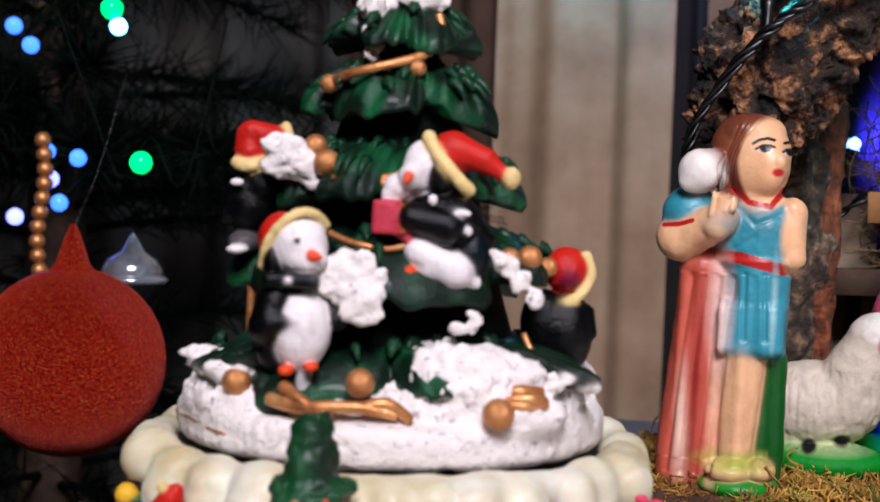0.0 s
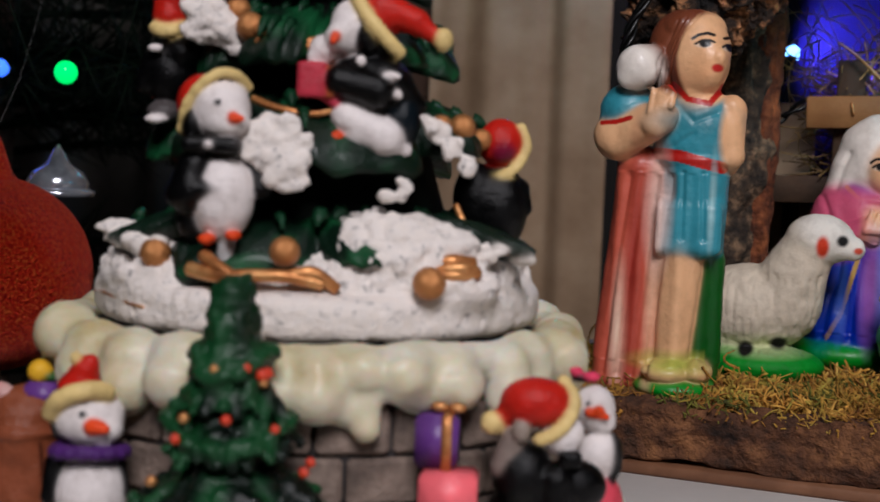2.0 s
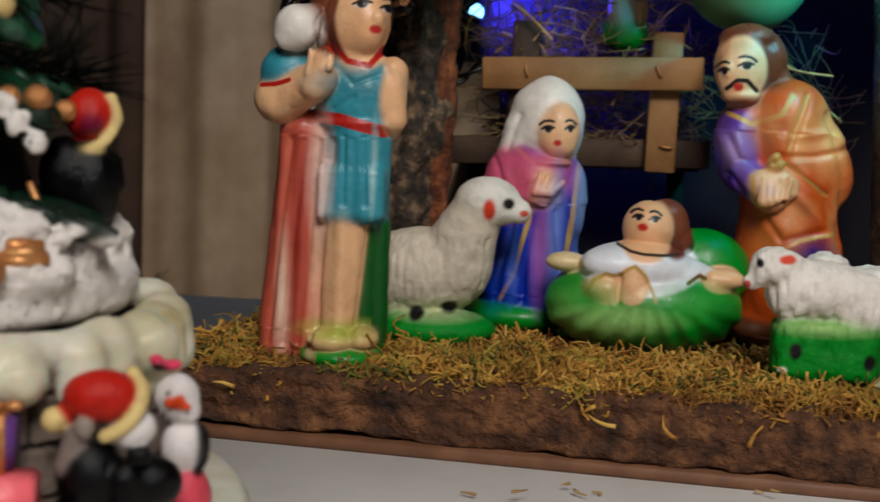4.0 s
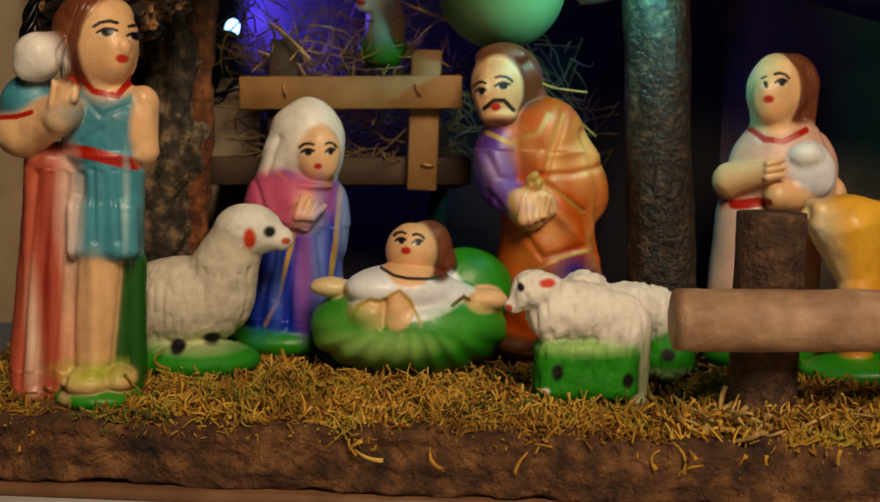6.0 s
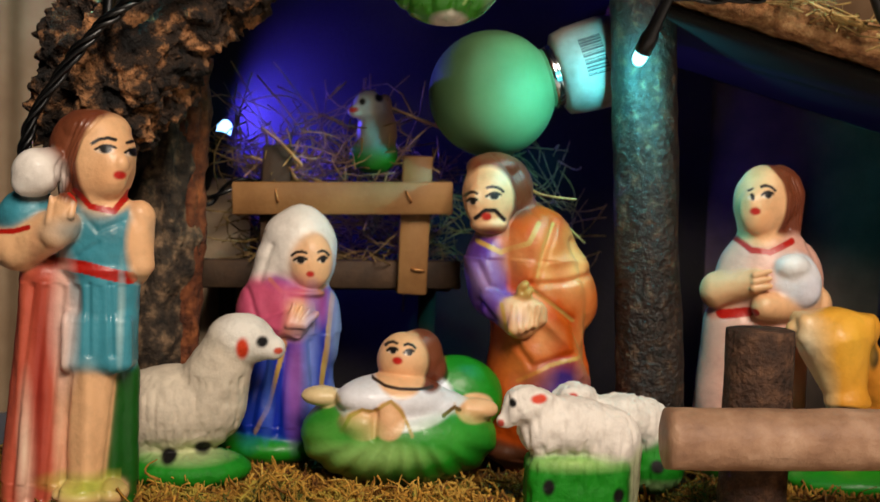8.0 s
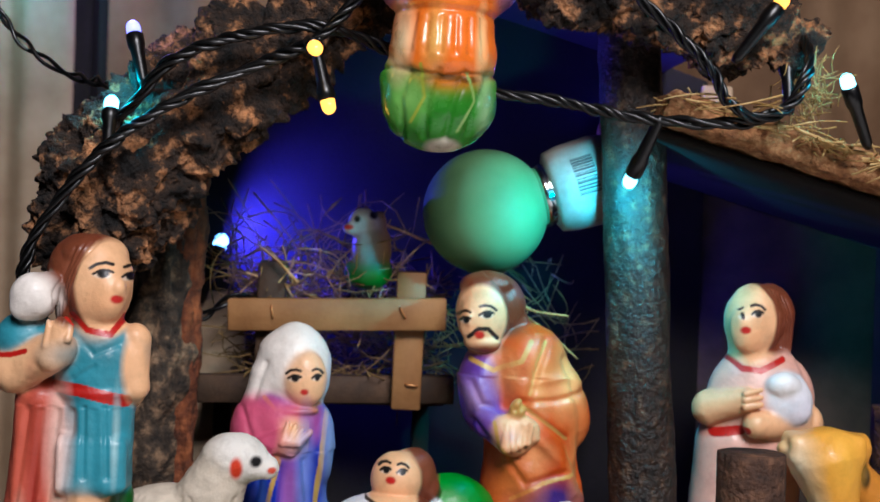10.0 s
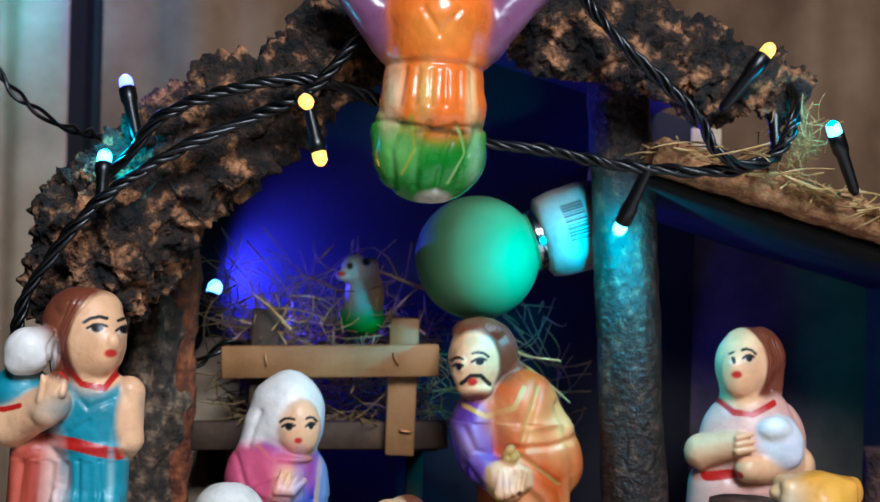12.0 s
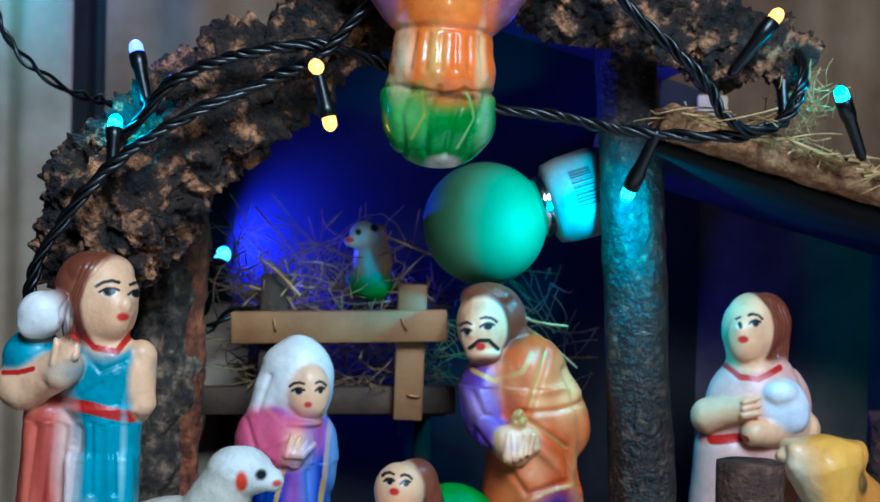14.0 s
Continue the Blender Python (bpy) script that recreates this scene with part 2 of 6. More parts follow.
class Clay:
    """Soft lumps that melt into one another and become one painted mesh. Lengths in modelling units of `unit` metres;
    with down=True the third coordinate runs downwards from the sheet's origin, as on a drawing."""

    def __init__(self, unit, origin=(0, 0), down=True, melt=10.0, step=3.0):
        self.unit, self.origin, self.down, self.melt, self.step = unit, origin, down, melt, step
        self.lumps, self.marks, self.grooves = [], [], []

    def at(self, p):
        return np.array([p[0] - self.origin[0], p[1], (self.origin[1] - p[2]) if self.down else p[2] - self.origin[1]], float)

    def ball(self, c, r, colour, melt=None, cut=False):
        r = np.array(r if hasattr(r, "__len__") else (r, r, r), float)
        c = self.at(c)

        def far(p):
            q = (p - c) / r
            k0 = np.sqrt((q * q).sum(-1)) + 1e-9
            q2 = q / r
            return k0 * (k0 - 1) / (np.sqrt((q2 * q2).sum(-1)) + 1e-9)

        self.lumps.append((far, c - r, c + r, colour, self.melt if melt is None else melt, cut))
        return self

    def cap(self, a, b, ra, rb, colour, melt=None):
        a, b = self.at(a), self.at(b)
        ba = b - a

        def far(p):
            t = np.clip(((p - a) @ ba) / (ba @ ba + 1e-9), 0, 1)
            return np.linalg.norm(p - a - t[..., None] * ba, axis=-1) - (ra + t * (rb - ra))

        big = max(ra, rb)
        self.lumps.append((far, np.minimum(a, b) - big, np.maximum(a, b) + big, colour, self.melt if melt is None else melt, False))
        return self

    def box(self, c, half, edge, colour, melt=None):
        c, half = self.at(c), np.array(half, float)

        def far(p):
            q = np.abs(p - c) - (half - edge)
            return np.linalg.norm(np.maximum(q, 0), axis=-1) + np.minimum(q.max(-1), 0) - edge

        self.lumps.append((far, c - half, c + half, colour, self.melt if melt is None else melt, False))
        return self

    def disc(self, c, radius, half, edge, colour, melt=None):
        """A flat round slab with a rounded rim."""
        c = self.at(c)

        def far(p):
            q = p - c
            a = np.hypot(q[..., 0], q[..., 1]) - (radius - edge)
            b = np.abs(q[..., 2]) - (half - edge)
            return np.hypot(np.maximum(a, 0), np.maximum(b, 0)) + np.minimum(np.maximum(a, b), 0) - edge

        size = np.array((radius, radius, half), float)
        self.lumps.append((far, c - size, c + size, colour, self.melt if melt is None else melt, False))
        return self

    def dab(self, u, v, ru, rv, colour, back=1e9, front=-1e9, soft=0.25):
        """A dab of paint, seen from the front."""
        c = self.at((u, 0, v))

        def cover(p):
            d = np.sqrt(((p[:, 0] - c[0]) / ru) ** 2 + ((p[:, 2] - c[2]) / rv) ** 2)
            return np.clip((1 + soft - d) / (2 * soft), 0, 1) * (p[:, 1] < back) * (p[:, 1] > front)

        self.marks.append((cover, colour))
        return self

    def spot(self, c, r, colour):
        """A round touch of paint about a point of the surface."""
        c = self.at(c)
        self.marks.append((lambda p: np.clip((r * 1.2 - np.linalg.norm(p - c, axis=1)) / (0.4 * r), 0, 1), colour))
        return self

    def stroke(self, points, width, colour, back=1e9, soft=1.2):
        """A brush line through points of the drawing."""
        ps = [self.at((u, 0, v))[[0, 2]] for u, v in points]

        def cover(p):
            q, best = p[:, [0, 2]], 1e9
            for a, b in zip(ps, ps[1:]):
                ba = b - a
                t = np.clip(((q - a) @ ba) / (ba @ ba + 1e-9), 0, 1)
                best = np.minimum(best, np.linalg.norm(q - a - t[:, None] * ba, axis=1))
            return np.clip((width / 2 - best) / soft + 0.5, 0, 1) * (p[:, 1] < back)

        self.marks.append((cover, colour))
        return self

    def groove(self, points, width, depth, back=20):
        """A crease pressed (or, with a negative depth, a fold raised) along a line of the drawing."""
        ps = [self.at((u, 0, v))[[0, 2]] for u, v in points]

        def push(p):
            q, best = p[:, [0, 2]], 1e9
            for a, b in zip(ps, ps[1:]):
                ba = b - a
                t = np.clip(((q - a) @ ba) / (ba @ ba + 1e-9), 0, 1)
                best = np.minimum(best, np.linalg.norm(q - a - t[:, None] * ba, axis=1))
            return -depth * np.exp(-((best / width) ** 2)) * (p[:, 1] < back)

        self.grooves.append(push)
        return self

    def build(self, name, material, parent=None, m=None, label="", rough=0.0, rough_scale=0.1, squash=1.0, shape=None, seed=0, blur=5.0, octaves=4):
        h = self.step
        lo = np.min([l[1] for l in self.lumps if not l[5]], 0) - 3 * h
        hi = np.max([l[2] for l in self.lumps if not l[5]], 0) + 3 * h
        n = np.ceil((hi - lo) / h).astype(int) + 1
        d = np.full(tuple(n), 1e3, np.float32)
        axes = [lo[i] + h * np.arange(n[i]) for i in range(3)]
        for far, a, b, _, k, cut in self.lumps:
            i0 = np.maximum(np.floor((a - lo - k) / h).astype(int) - 2, 0)
            i1 = np.minimum(np.ceil((b - lo + k) / h).astype(int) + 3, n)
            sl = tuple(slice(i0[i], i1[i]) for i in range(3))
            g = np.stack(np.meshgrid(*[axes[i][sl[i]] for i in range(3)], indexing="ij"), -1)
            new_d = far(g).astype(np.float32)
            old = d[sl]
            if cut:
                d[sl] = np.maximum(old, -new_d)
            else:
                w = np.clip(0.5 + 0.5 * (old - new_d) / k, 0, 1)
                d[sl] = np.where(np.abs(old - new_d) < k, old * (1 - w) + new_d * w - k * w * (1 - w), np.minimum(old, new_d))
        verts, faces = nets(d, lo, h)
        # colours
        dist = np.stack([l[0](verts) if not l[5] else np.full(len(verts), 1e3) for l in self.lumps], 1)
        wgt = np.exp(-(dist - dist.min(1, keepdims=True)) / blur)
        wgt /= wgt.sum(1, keepdims=True)
        colour = wgt @ np.array([lin(l[3]) for l in self.lumps])
        for cover, c in self.marks:
            w = cover(verts)[:, None]
            colour = colour * (1 - w) + np.array(lin(c)) * w
        mesh = bpy.data.meshes.new(name)
        mesh.from_pydata(verts.tolist(), [], faces.tolist())
        if rough or shape or self.grooves:
            nor = np.empty(len(verts) * 3)
            mesh.vertices.foreach_get("normal", nor)
            nor = nor.reshape(-1, 3)
            push = rough * fbm(verts, rough_scale, octaves, seed) if rough else 0
            if shape:
                push = push + shape(verts)
            for g in self.grooves:
                push = push + g(verts)
            verts = verts + nor * np.asarray(push)[:, None]
        verts = verts * self.unit
        verts[:, 1] *= squash
        mesh.vertices.foreach_set("co", verts.ravel())
        mesh.polygons.foreach_set("use_smooth", [True] * len(mesh.polygons))
        layer = mesh.attributes.new("paint", "FLOAT_COLOR", "POINT")
        layer.data.foreach_set("color", np.c_[colour, np.ones(len(colour))].ravel())
        mesh.update()
        ob = link_mesh(name, mesh, material, parent, label)
        if m is not None:
            ob.matrix_basis = m
        return ob


def nets(d, lo, h):
    """The zero surface of a field on a grid, as quads (naive surface nets)."""
    inside = d < 0
    n = d.shape
    c = np.zeros((n[0] - 1, n[1] - 1, n[2] - 1), np.uint8)
    for i in (0, 1):
        for j in (0, 1):
            for k in (0, 1):
                c += inside[i : n[0] - 1 + i, j : n[1] - 1 + j, k : n[2] - 1 + k]
    cells = np.argwhere((c > 0) & (c < 8))
    index = np.full(c.shape, -1, np.int64)
    index[tuple(cells.T)] = np.arange(len(cells))
    total, count = np.zeros((len(cells), 3)), np.zeros(len(cells))
    corners = [(i, j, k) for i in (0, 1) for j in (0, 1) for k in (0, 1)]
    value = {q: d[cells[:, 0] + q[0], cells[:, 1] + q[1], cells[:, 2] + q[2]].astype(float) for q in corners}
    for a in corners:
        for axis in range(3):
            if a[axis] == 0:
                b = tuple(1 if i == axis else a[i] for i in range(3))
                va, vb = value[a], value[b]
                cross = (va < 0) != (vb < 0)
                t = np.where(cross, va / np.where(cross, va - vb, 1), 0)
                p = np.tile(np.array(a, float), (len(cells), 1))
                p[:, axis] += t
                total += p * cross[:, None]
                count += cross
    verts = lo + h * (cells + total / count[:, None])
    faces = []
    for axis in range(3):
        o1, o2 = [i for i in range(3) if i != axis]
        first, second = [slice(None)] * 3, [slice(None)] * 3
        first[axis], second[axis] = slice(0, -1), slice(1, None)
        change = inside[tuple(first)] != inside[tuple(second)]
        e = np.argwhere(change)
        e = e[(e[:, o1] > 0) & (e[:, o2] > 0) & (e[:, o1] < n[o1] - 1) & (e[:, o2] < n[o2] - 1)]
        starts = inside[tuple(e.T)]
        quad = []
        for s1, s2 in ((1, 1), (0, 1), (0, 0), (1, 0)):
            q = e.copy()
            q[:, o1] -= s1
            q[:, o2] -= s2
            quad.append(index[tuple(q.T)])
        quad = np.stack(quad, 1)
        flip = starts if axis != 1 else ~starts
        quad[~flip] = quad[~flip][:, ::-1]
        faces.append(quad)
    return verts, np.concatenate(faces)


def slab(w, dpt, hgt, bevel=0.001, seg=1):
    """A bevelled block about its centre."""
    bm = bmesh.new()
    bmesh.ops.create_cube(bm, size=1)
    bmesh.ops.scale(bm, vec=(w, dpt, hgt), verts=bm.verts)
    if bevel:
        bmesh.ops.bevel(bm, geom=bm.edges[:], offset=bevel, segments=seg, affect="EDGES")
    return bm


def lathe(profile, n=48):
    """A turned body from (radius, height) rows."""
    bm = bmesh.new()
    rings = []
    for r, z in profile:
        rings.append([bm.verts.new((max(r, 1e-5) * math.cos(2 * math.pi * i / n), max(r, 1e-5) * math.sin(2 * math.pi * i / n), z)) for i in range(n)])
    for a, b in zip(rings, rings[1:]):
        for i in range(n):
            bm.faces.new((a[i], a[(i + 1) % n], b[(i + 1) % n], b[i]))
    bm.faces.new(rings[0][::-1])
    bm.faces.new(rings[-1])
    return bm


def smooth_path(points, per=10):
    """A smooth line through points."""
    p = np.array([points[0], *points, points[-1]], float)
    out = []
    for i in range(1, len(p) - 2):
        for t in np.linspace(0, 1, per, endpoint=False):
            a, b, c, e = p[i - 1 : i + 3]
            out.append(0.5 * (2 * b + (c - a) * t + (2 * a - 5 * b + 4 * c - e) * t * t + (3 * b - a - 3 * c + e) * t**3))
    out.append(p[-2])
    return np.array(out)


def tubes(lines, radius, sides=6, taper=1.0):
    """Round strands along lines, as verts and faces."""
    verts, faces = [], []
    for line, r in zip(lines, radius if hasattr(radius, "__len__") else [radius] * len(lines)):
        line = np.asarray(line, float)
        d = np.gradient(line, axis=0)
        d /= np.linalg.norm(d, axis=1, keepdims=True) + 1e-12
        up = np.tile((0.13, 0.31, 0.94), (len(line), 1))
        e1 = np.cross(d, up)
        e1 /= np.linalg.norm(e1, axis=1, keepdims=True) + 1e-9
        e2 = np.cross(d, e1)
        base, m = len(verts), len(line)
        for i in range(m):
            rr = r * (1 - (1 - taper) * i / (m - 1))
            for s in range(sides):
                a = 2 * math.pi * s / sides
                verts.append(line[i] + rr * (math.cos(a) * e1[i] + math.sin(a) * e2[i]))
        for i in range(m - 1):
            for s in range(sides):
                t = (s + 1) % sides
                faces.append((base + i * sides + s, base + i * sides + t, base + (i + 1) * sides + t, base + (i + 1) * sides + s))
        faces.append(tuple(base + s for s in range(sides))[::-1])
        faces.append(tuple(base + (m - 1) * sides + s for s in range(sides)))
    return verts, faces


def strands(rng, n, place, length, bend, flat=0.25):
    """Loose stalks: place(rng) gives a start, each runs its own way and bends."""
    out = []
    for _ in range(n):
        p = np.array(place(rng))
        a, el = rng.uniform(0, 2 * math.pi), rng.normal(0, flat)
        d = np.array((math.cos(a) * math.cos(el), math.sin(a) * math.cos(el), math.sin(el)))
        side = np.cross(d, rng.normal(0, 1, 3))
        side /= np.linalg.norm(side) + 1e-9
        ln = length * rng.uniform(0.5, 1.2)
        ts = np.linspace(-0.5, 0.5, 6)
        out.append(p + np.outer(ts * ln, d) + np.outer((ts**2 - 0.1) * ln * bend * rng.uniform(-1, 1), side))
    return out


# ---- the room ----
def wall(name, size, m, label, material=None):
    ob = part(name, slab(*size, bevel=0), material or WALL, smooth=False)
    ob.matrix_world = m
    return tagged(ob, label, "wall", kind="structure")


tagged(wall("floor", (4.2, 4.2, 0.1), pose(0, -0.3, -0.80), "brown boarded room floor", DARKWOOD), category="floor")
tagged(wall("ceiling", (4.2, 4.2, 0.1), pose(0, -0.3, 1.75), "unseen dark ceiling, cuts bounced light"), category="ceiling")
wall("wall_back", (4.2, 0.1, 2.6), pose(0, 1.15, 0.475), "unseen dark wall behind the curtain, cuts bounced light")
wall("wall_front", (4.2, 0.1, 2.6), pose(0, -2.4, 0.475), "unseen dark wall closing the room, cuts bounced light")
wall("wall_left", (0.1, 3.45, 2.6), pose(-2.1, -0.62, 0.475), "unseen dark wall beside the tree, cuts bounced light")
wall("wall_right", (0.1, 3.45, 2.6), pose(2.1, -0.62, 0.475), "unseen dark wall closing the room, cuts bounced light")


def drape(name, x0, x1, y, z0, z1, folds, depth, material, label, seed):
    """Hanging cloth with soft uneven folds."""
    nx, nz = 160, 24
    u = np.linspace(0, 1, nx)
    verts, faces = [], []
    for side in (0.0, 0.004):
        for k in range(nz):
            t = k / (nz - 1)
            for ui in u:
                w = ui + 0.02 * math.sin(9 * ui + seed)
                f = math.sin(2 * math.pi * folds * w) + 0.4 * math.sin(2 * math.pi * folds * 2.3 * w + 1.3 * t + seed)
                verts.append((x0 + (x1 - x0) * ui, y + depth * f * (0.75 + 0.25 * t) + side, z0 + (z1 - z0) * t))
    for s in (0, 1):
        o = s * nx * nz
        for k in range(nz - 1):
            for i in range(nx - 1):
                q = (o + k * nx + i, o + k * nx + i + 1, o + (k + 1) * nx + i + 1, o + (k + 1) * nx + i)
                faces.append(q if s == 0 else q[::-1])
    ob = raw(name, verts, faces, material)
    return tagged(ob, label, "curtain")


drape("curtain", -0.368, -0.220, 0.60, -0.70, 1.3, 2, 0.007, CURTAIN, "beige curtain hanging in soft folds", 0.4)
# Dark sheet in place of the shaded gap between the two curtains.
drape("curtain", -0.230, -0.188, 0.63, -0.70, 1.3, 1, 0.006, GAP_DARK, "dark sheet standing for the shaded gap between curtains", 2.0)
drape("curtain", -0.196, 0.95, 0.60, -0.70, 1.3, 8, 0.015, CURTAIN_BROWN, "brown patterned curtain hanging in soft folds behind the crib", 1.1)
drape("curtain", -0.52, -0.362, 0.64, -0.70, 1.3, 2, 0.010, DRAPE_BROWN, "dark brown drape in shallow folds", 0.9)
drape("curtain", -1.3, -0.51, 0.66, -0.70, 1.3, 7, 0.014, DRAPE_GREY, "dim grey drape behind the fir tree", 3.0)

table = thing("table", pose(0, 0.05, 0), "wide white table carrying the decorations", "table")
part("tabletop", slab(1.16, 0.62, 0.03, 0.003, 2), CLOTH, table).location = (0.315, -0.09, -0.009)
for sx in (-0.22, 0.85):
    for sy in (-0.37, 0.19):
        part("leg", slab(0.05, 0.05, 0.726, 0.004), WOOD, table).location = (sx, sy, -0.387)

# ---- the crib: base, stable ----
rng = np.random.default_rng(4)
base = thing("crib_base", pose(0.06, -0.053, 0.006, 0, 0, -6.5), "low wooden crib base with a bark front edge", "base")
part("board", slab(0.44, 0.30, 0.004, 0.0008), PLY, base, "thin reddish plywood").location = (0, 0.15, 0.002)


def bark_strip(name, length, height, depth, material, parent, place, seed):
    """A rough strip of bark."""
    c = Clay(0.001, down=False, melt=3, step=1.3)
    c.box((0, 0, 0), (length * 500, depth * 500, height * 500), 2.0, (0.5, 0.4, 0.3))
    ob = c.build(name, material, parent, rough=1.8, rough_scale=0.12, seed=seed, shape=lambda p: 1.3 * vnoise(p * np.array((0.15, 1, 3.4)), 0.12, seed + 9) + 0.8 * vnoise(p * np.array((0.3, 1, 3.0)), 0.4, seed + 4))
    ob.location = place
    return ob


bark_strip("front_edge", 0.436, 0.019, 0.012, EARTH, base, (0, 0.008, 0.0135), 3)
bark_strip("back_edge", 0.436, 0.015, 0.012, EARTH, base, (0, 0.285, 0.0115), 5)


def moss_floor():
    """Uneven bed of earth and moss inside the rim."""
    nx, ny = 150, 90
    xs, ys = np.linspace(-0.215, 0.215, nx), np.linspace(0.010, 0.285, ny)
    g = np.array([(x, y, 0) for y in ys for x in xs])
    g[:, 2] = 0.0203 + 0.0028 * fbm(g * 1.0, 60, 4, 3)
    g[:, 2] -= 0.0065 * np.clip((0.024 - g[:, 1]) / 0.014, 0, 1)
    faces = [(j * nx + i, j * nx + i + 1, (j + 1) * nx + i + 1, (j + 1) * nx + i) for j in range(ny - 1) for i in range(nx - 1)]
    raw("moss_bed", g, faces, MOSS_BED, base, "brown and green bed of dry moss")


moss_floor()


def tufts(name, material, n, area, length, radius, label, seed, zlift=0.0195, flat=0.5, sides=3, clumps=110):
    """Curly dry moss or straw lying in clumps over an area of the base."""
    r = np.random.default_rng(seed)
    x0, x1, y0, y1 = area
    cl = np.c_[r.uniform(x0, x1, clumps), r.uniform(y0, y1, clumps)]

    def place(q):
        c = cl[q.integers(clumps)]
        x = min(max(c[0] + q.normal(0, 0.008), x0), x1)
        y = min(max(c[1] + q.normal(0, 0.006), y0), y1)
        return x, y, zlift + abs(q.normal(0, 0.0024 if "moss" in name else 0.0015))

    v, f = tubes(strands(r, n, place, length, 2.2 if "moss" in name else 0.5, flat), radius, sides, 0.4)
    ob = raw(name, v, f, material)
    ob.matrix_world = base.matrix_world
    return tagged(ob, label, "moss" if "moss" in name else "straw", kind="stuff")


tufts("moss", MOSS, 6500, (-0.21, 0.21, 0.008, 0.10), 0.0090, 0.00042, "yellow-brown dry moss strewn over the crib floor", 1, 0.0202, 0.6, clumps=70)
tufts("moss", MOSS, 2500, (-0.21, 0.21, 0.10, 0.24), 0.011, 0.0005, "yellow-brown dry moss strewn at the back of the crib", 2, 0.0205)
tufts("moss", MOSS, 1300, (-0.20, 0.20, 0.004, 0.012), 0.008, 0.00042, "green and brown moss hanging over the bark edge", 5, 0.0200, 0.7, clumps=45)
tufts("moss", GOLDMOSS, 1300, (-0.21, 0.21, 0.014, 0.09), 0.011, 0.00045, "bright golden curls of dry moss on the crib floor", 8, 0.0212, 0.7, 3, 30)
tufts("moss", MOSS, 6500, (-0.21, 0.21, 0.006, 0.095), 0.0085, 0.00062, "small leafy scraps of dry moss", 14, 0.0200, 0.9, 3, 60)
tufts("moss", GOLDMOSS, 1900, (-0.21, 0.21, 0.008, 0.085), 0.0090, 0.00062, "golden leafy scraps of dry moss", 15, 0.0206, 0.9, 3, 26)
tufts("moss", GREENMOSS, 1500, (-0.21, 0.21, 0.004, 0.085), 0.0075, 0.00045, "olive green curls of dry moss on the crib floor", 17, 0.0208, 0.8, 3, 24)
tufts("moss", GOLDMOSS, 22, (-0.20, 0.20, -0.002, 0.003), 0.009, 0.0008, "golden moss scraps hanging down the bark edge", 16, 0.0160, 1.1, 3, 9)
tufts("straw", STRAW, 150, (0.02, 0.20, 0.008, 0.05), 0.022, 0.0010, "short pale straw lying about the fence post", 3, 0.0225, 0.3, 4, 14)
tufts("straw_crumbs", STRAW, 22, (-0.10, 0.16, -0.035, -0.004), 0.005, 0.0006, "crumbs of moss and straw fallen on the table", 6, 0.0008, 0.05, 3, 12)


def log(name, a, b, ra, rb, material, parent=None, seed=0, rough=0.0009, label=""):
    """A round piece of branch from a to b, in metres, with knots and rough bark."""
    a, b = Vector(a), Vector(b)
    n, m = 40, max(12, int((b - a).length / 0.0022))
    q = (b - a).to_track_quat("Z", "Y").to_matrix().to_4x4()
    pts = []
    for i in range(m + 1):
        t = i / m
        for s in range(n):
            w = 2 * math.pi * s / n
            pts.append((math.cos(w), math.sin(w), t * (b - a).length))
    p = np.array(pts)
    ring = p[:, :2].copy()
    t = p[:, 2:] / (b - a).length
    r = ra + (rb - ra) * t[:, 0]
    key = np.c_[ring * r[:, None], p[:, 2] * 0.35]
    r = r + rough * fbm(key, 220, 4, seed) + 0.7 * rough * fbm(key, 60, 2, seed + 5)
    p[:, :2] = ring * r[:, None]
    faces = [(i * n + s, i * n + (s + 1) % n, (i + 1) * n + (s + 1) % n, (i + 1) * n + s) for i in range(m) for s in range(n)]
    faces += [tuple(range(n))[::-1], tuple(m * n + s for s in range(n))]
    ob = raw(name, p, faces, material, parent, label)
    ob.matrix_basis = Matrix.Translation(a) @ q
    return ob


def bark_slab(name, unit_pts, seed, label, material=None, rough=5.0, squash=0.62, y=0.03):
    """A thick, deeply fissured piece of cork bark built along a line of lumps."""
    c = Clay(0.001, down=False, melt=8, step=0.95)
    for (a, ra), (b, rb) in zip(unit_pts, unit_pts[1:]):
        c.cap((a[0], 0, a[1]), (b[0], 0, b[1]), ra, rb, (0.5, 0.4, 0.3))

    def fissure(p):
        ridge = 1 - np.abs(vnoise(p, 0.075, seed + 3)) * 2
        pit = np.clip(vnoise(p, 0.16, seed + 8) - 0.35, 0, 1)
        w = p + 3.0 * np.c_[vnoise(p, 0.12, seed + 31), vnoise(p, 0.12, seed + 32), vnoise(p, 0.12, seed + 33)]
        w = np.c_[0.8 * w[:, 0] + 0.6 * w[:, 2], w[:, 1], 0.8 * w[:, 2] - 0.6 * w[:, 0]]
        plates = hash3(*np.floor(w * np.array((0.075, 0.12, 0.19))).T, seed) + 0.6 * hash3(*np.floor(w * 0.31 + 0.4).T, seed + 2)
        return 2.2 * ridge - 8.0 * pit + 4.6 * (plates - 0.8) + 2.0 * vnoise(p, 0.36, seed + 21)

    ob = c.build(name, material or BARK, None, rough=rough, rough_scale=0.085, squash=squash, shape=fissure, seed=seed, octaves=5)
    ob.location = (0, y, 0)
    return tagged(ob, label, "bark")


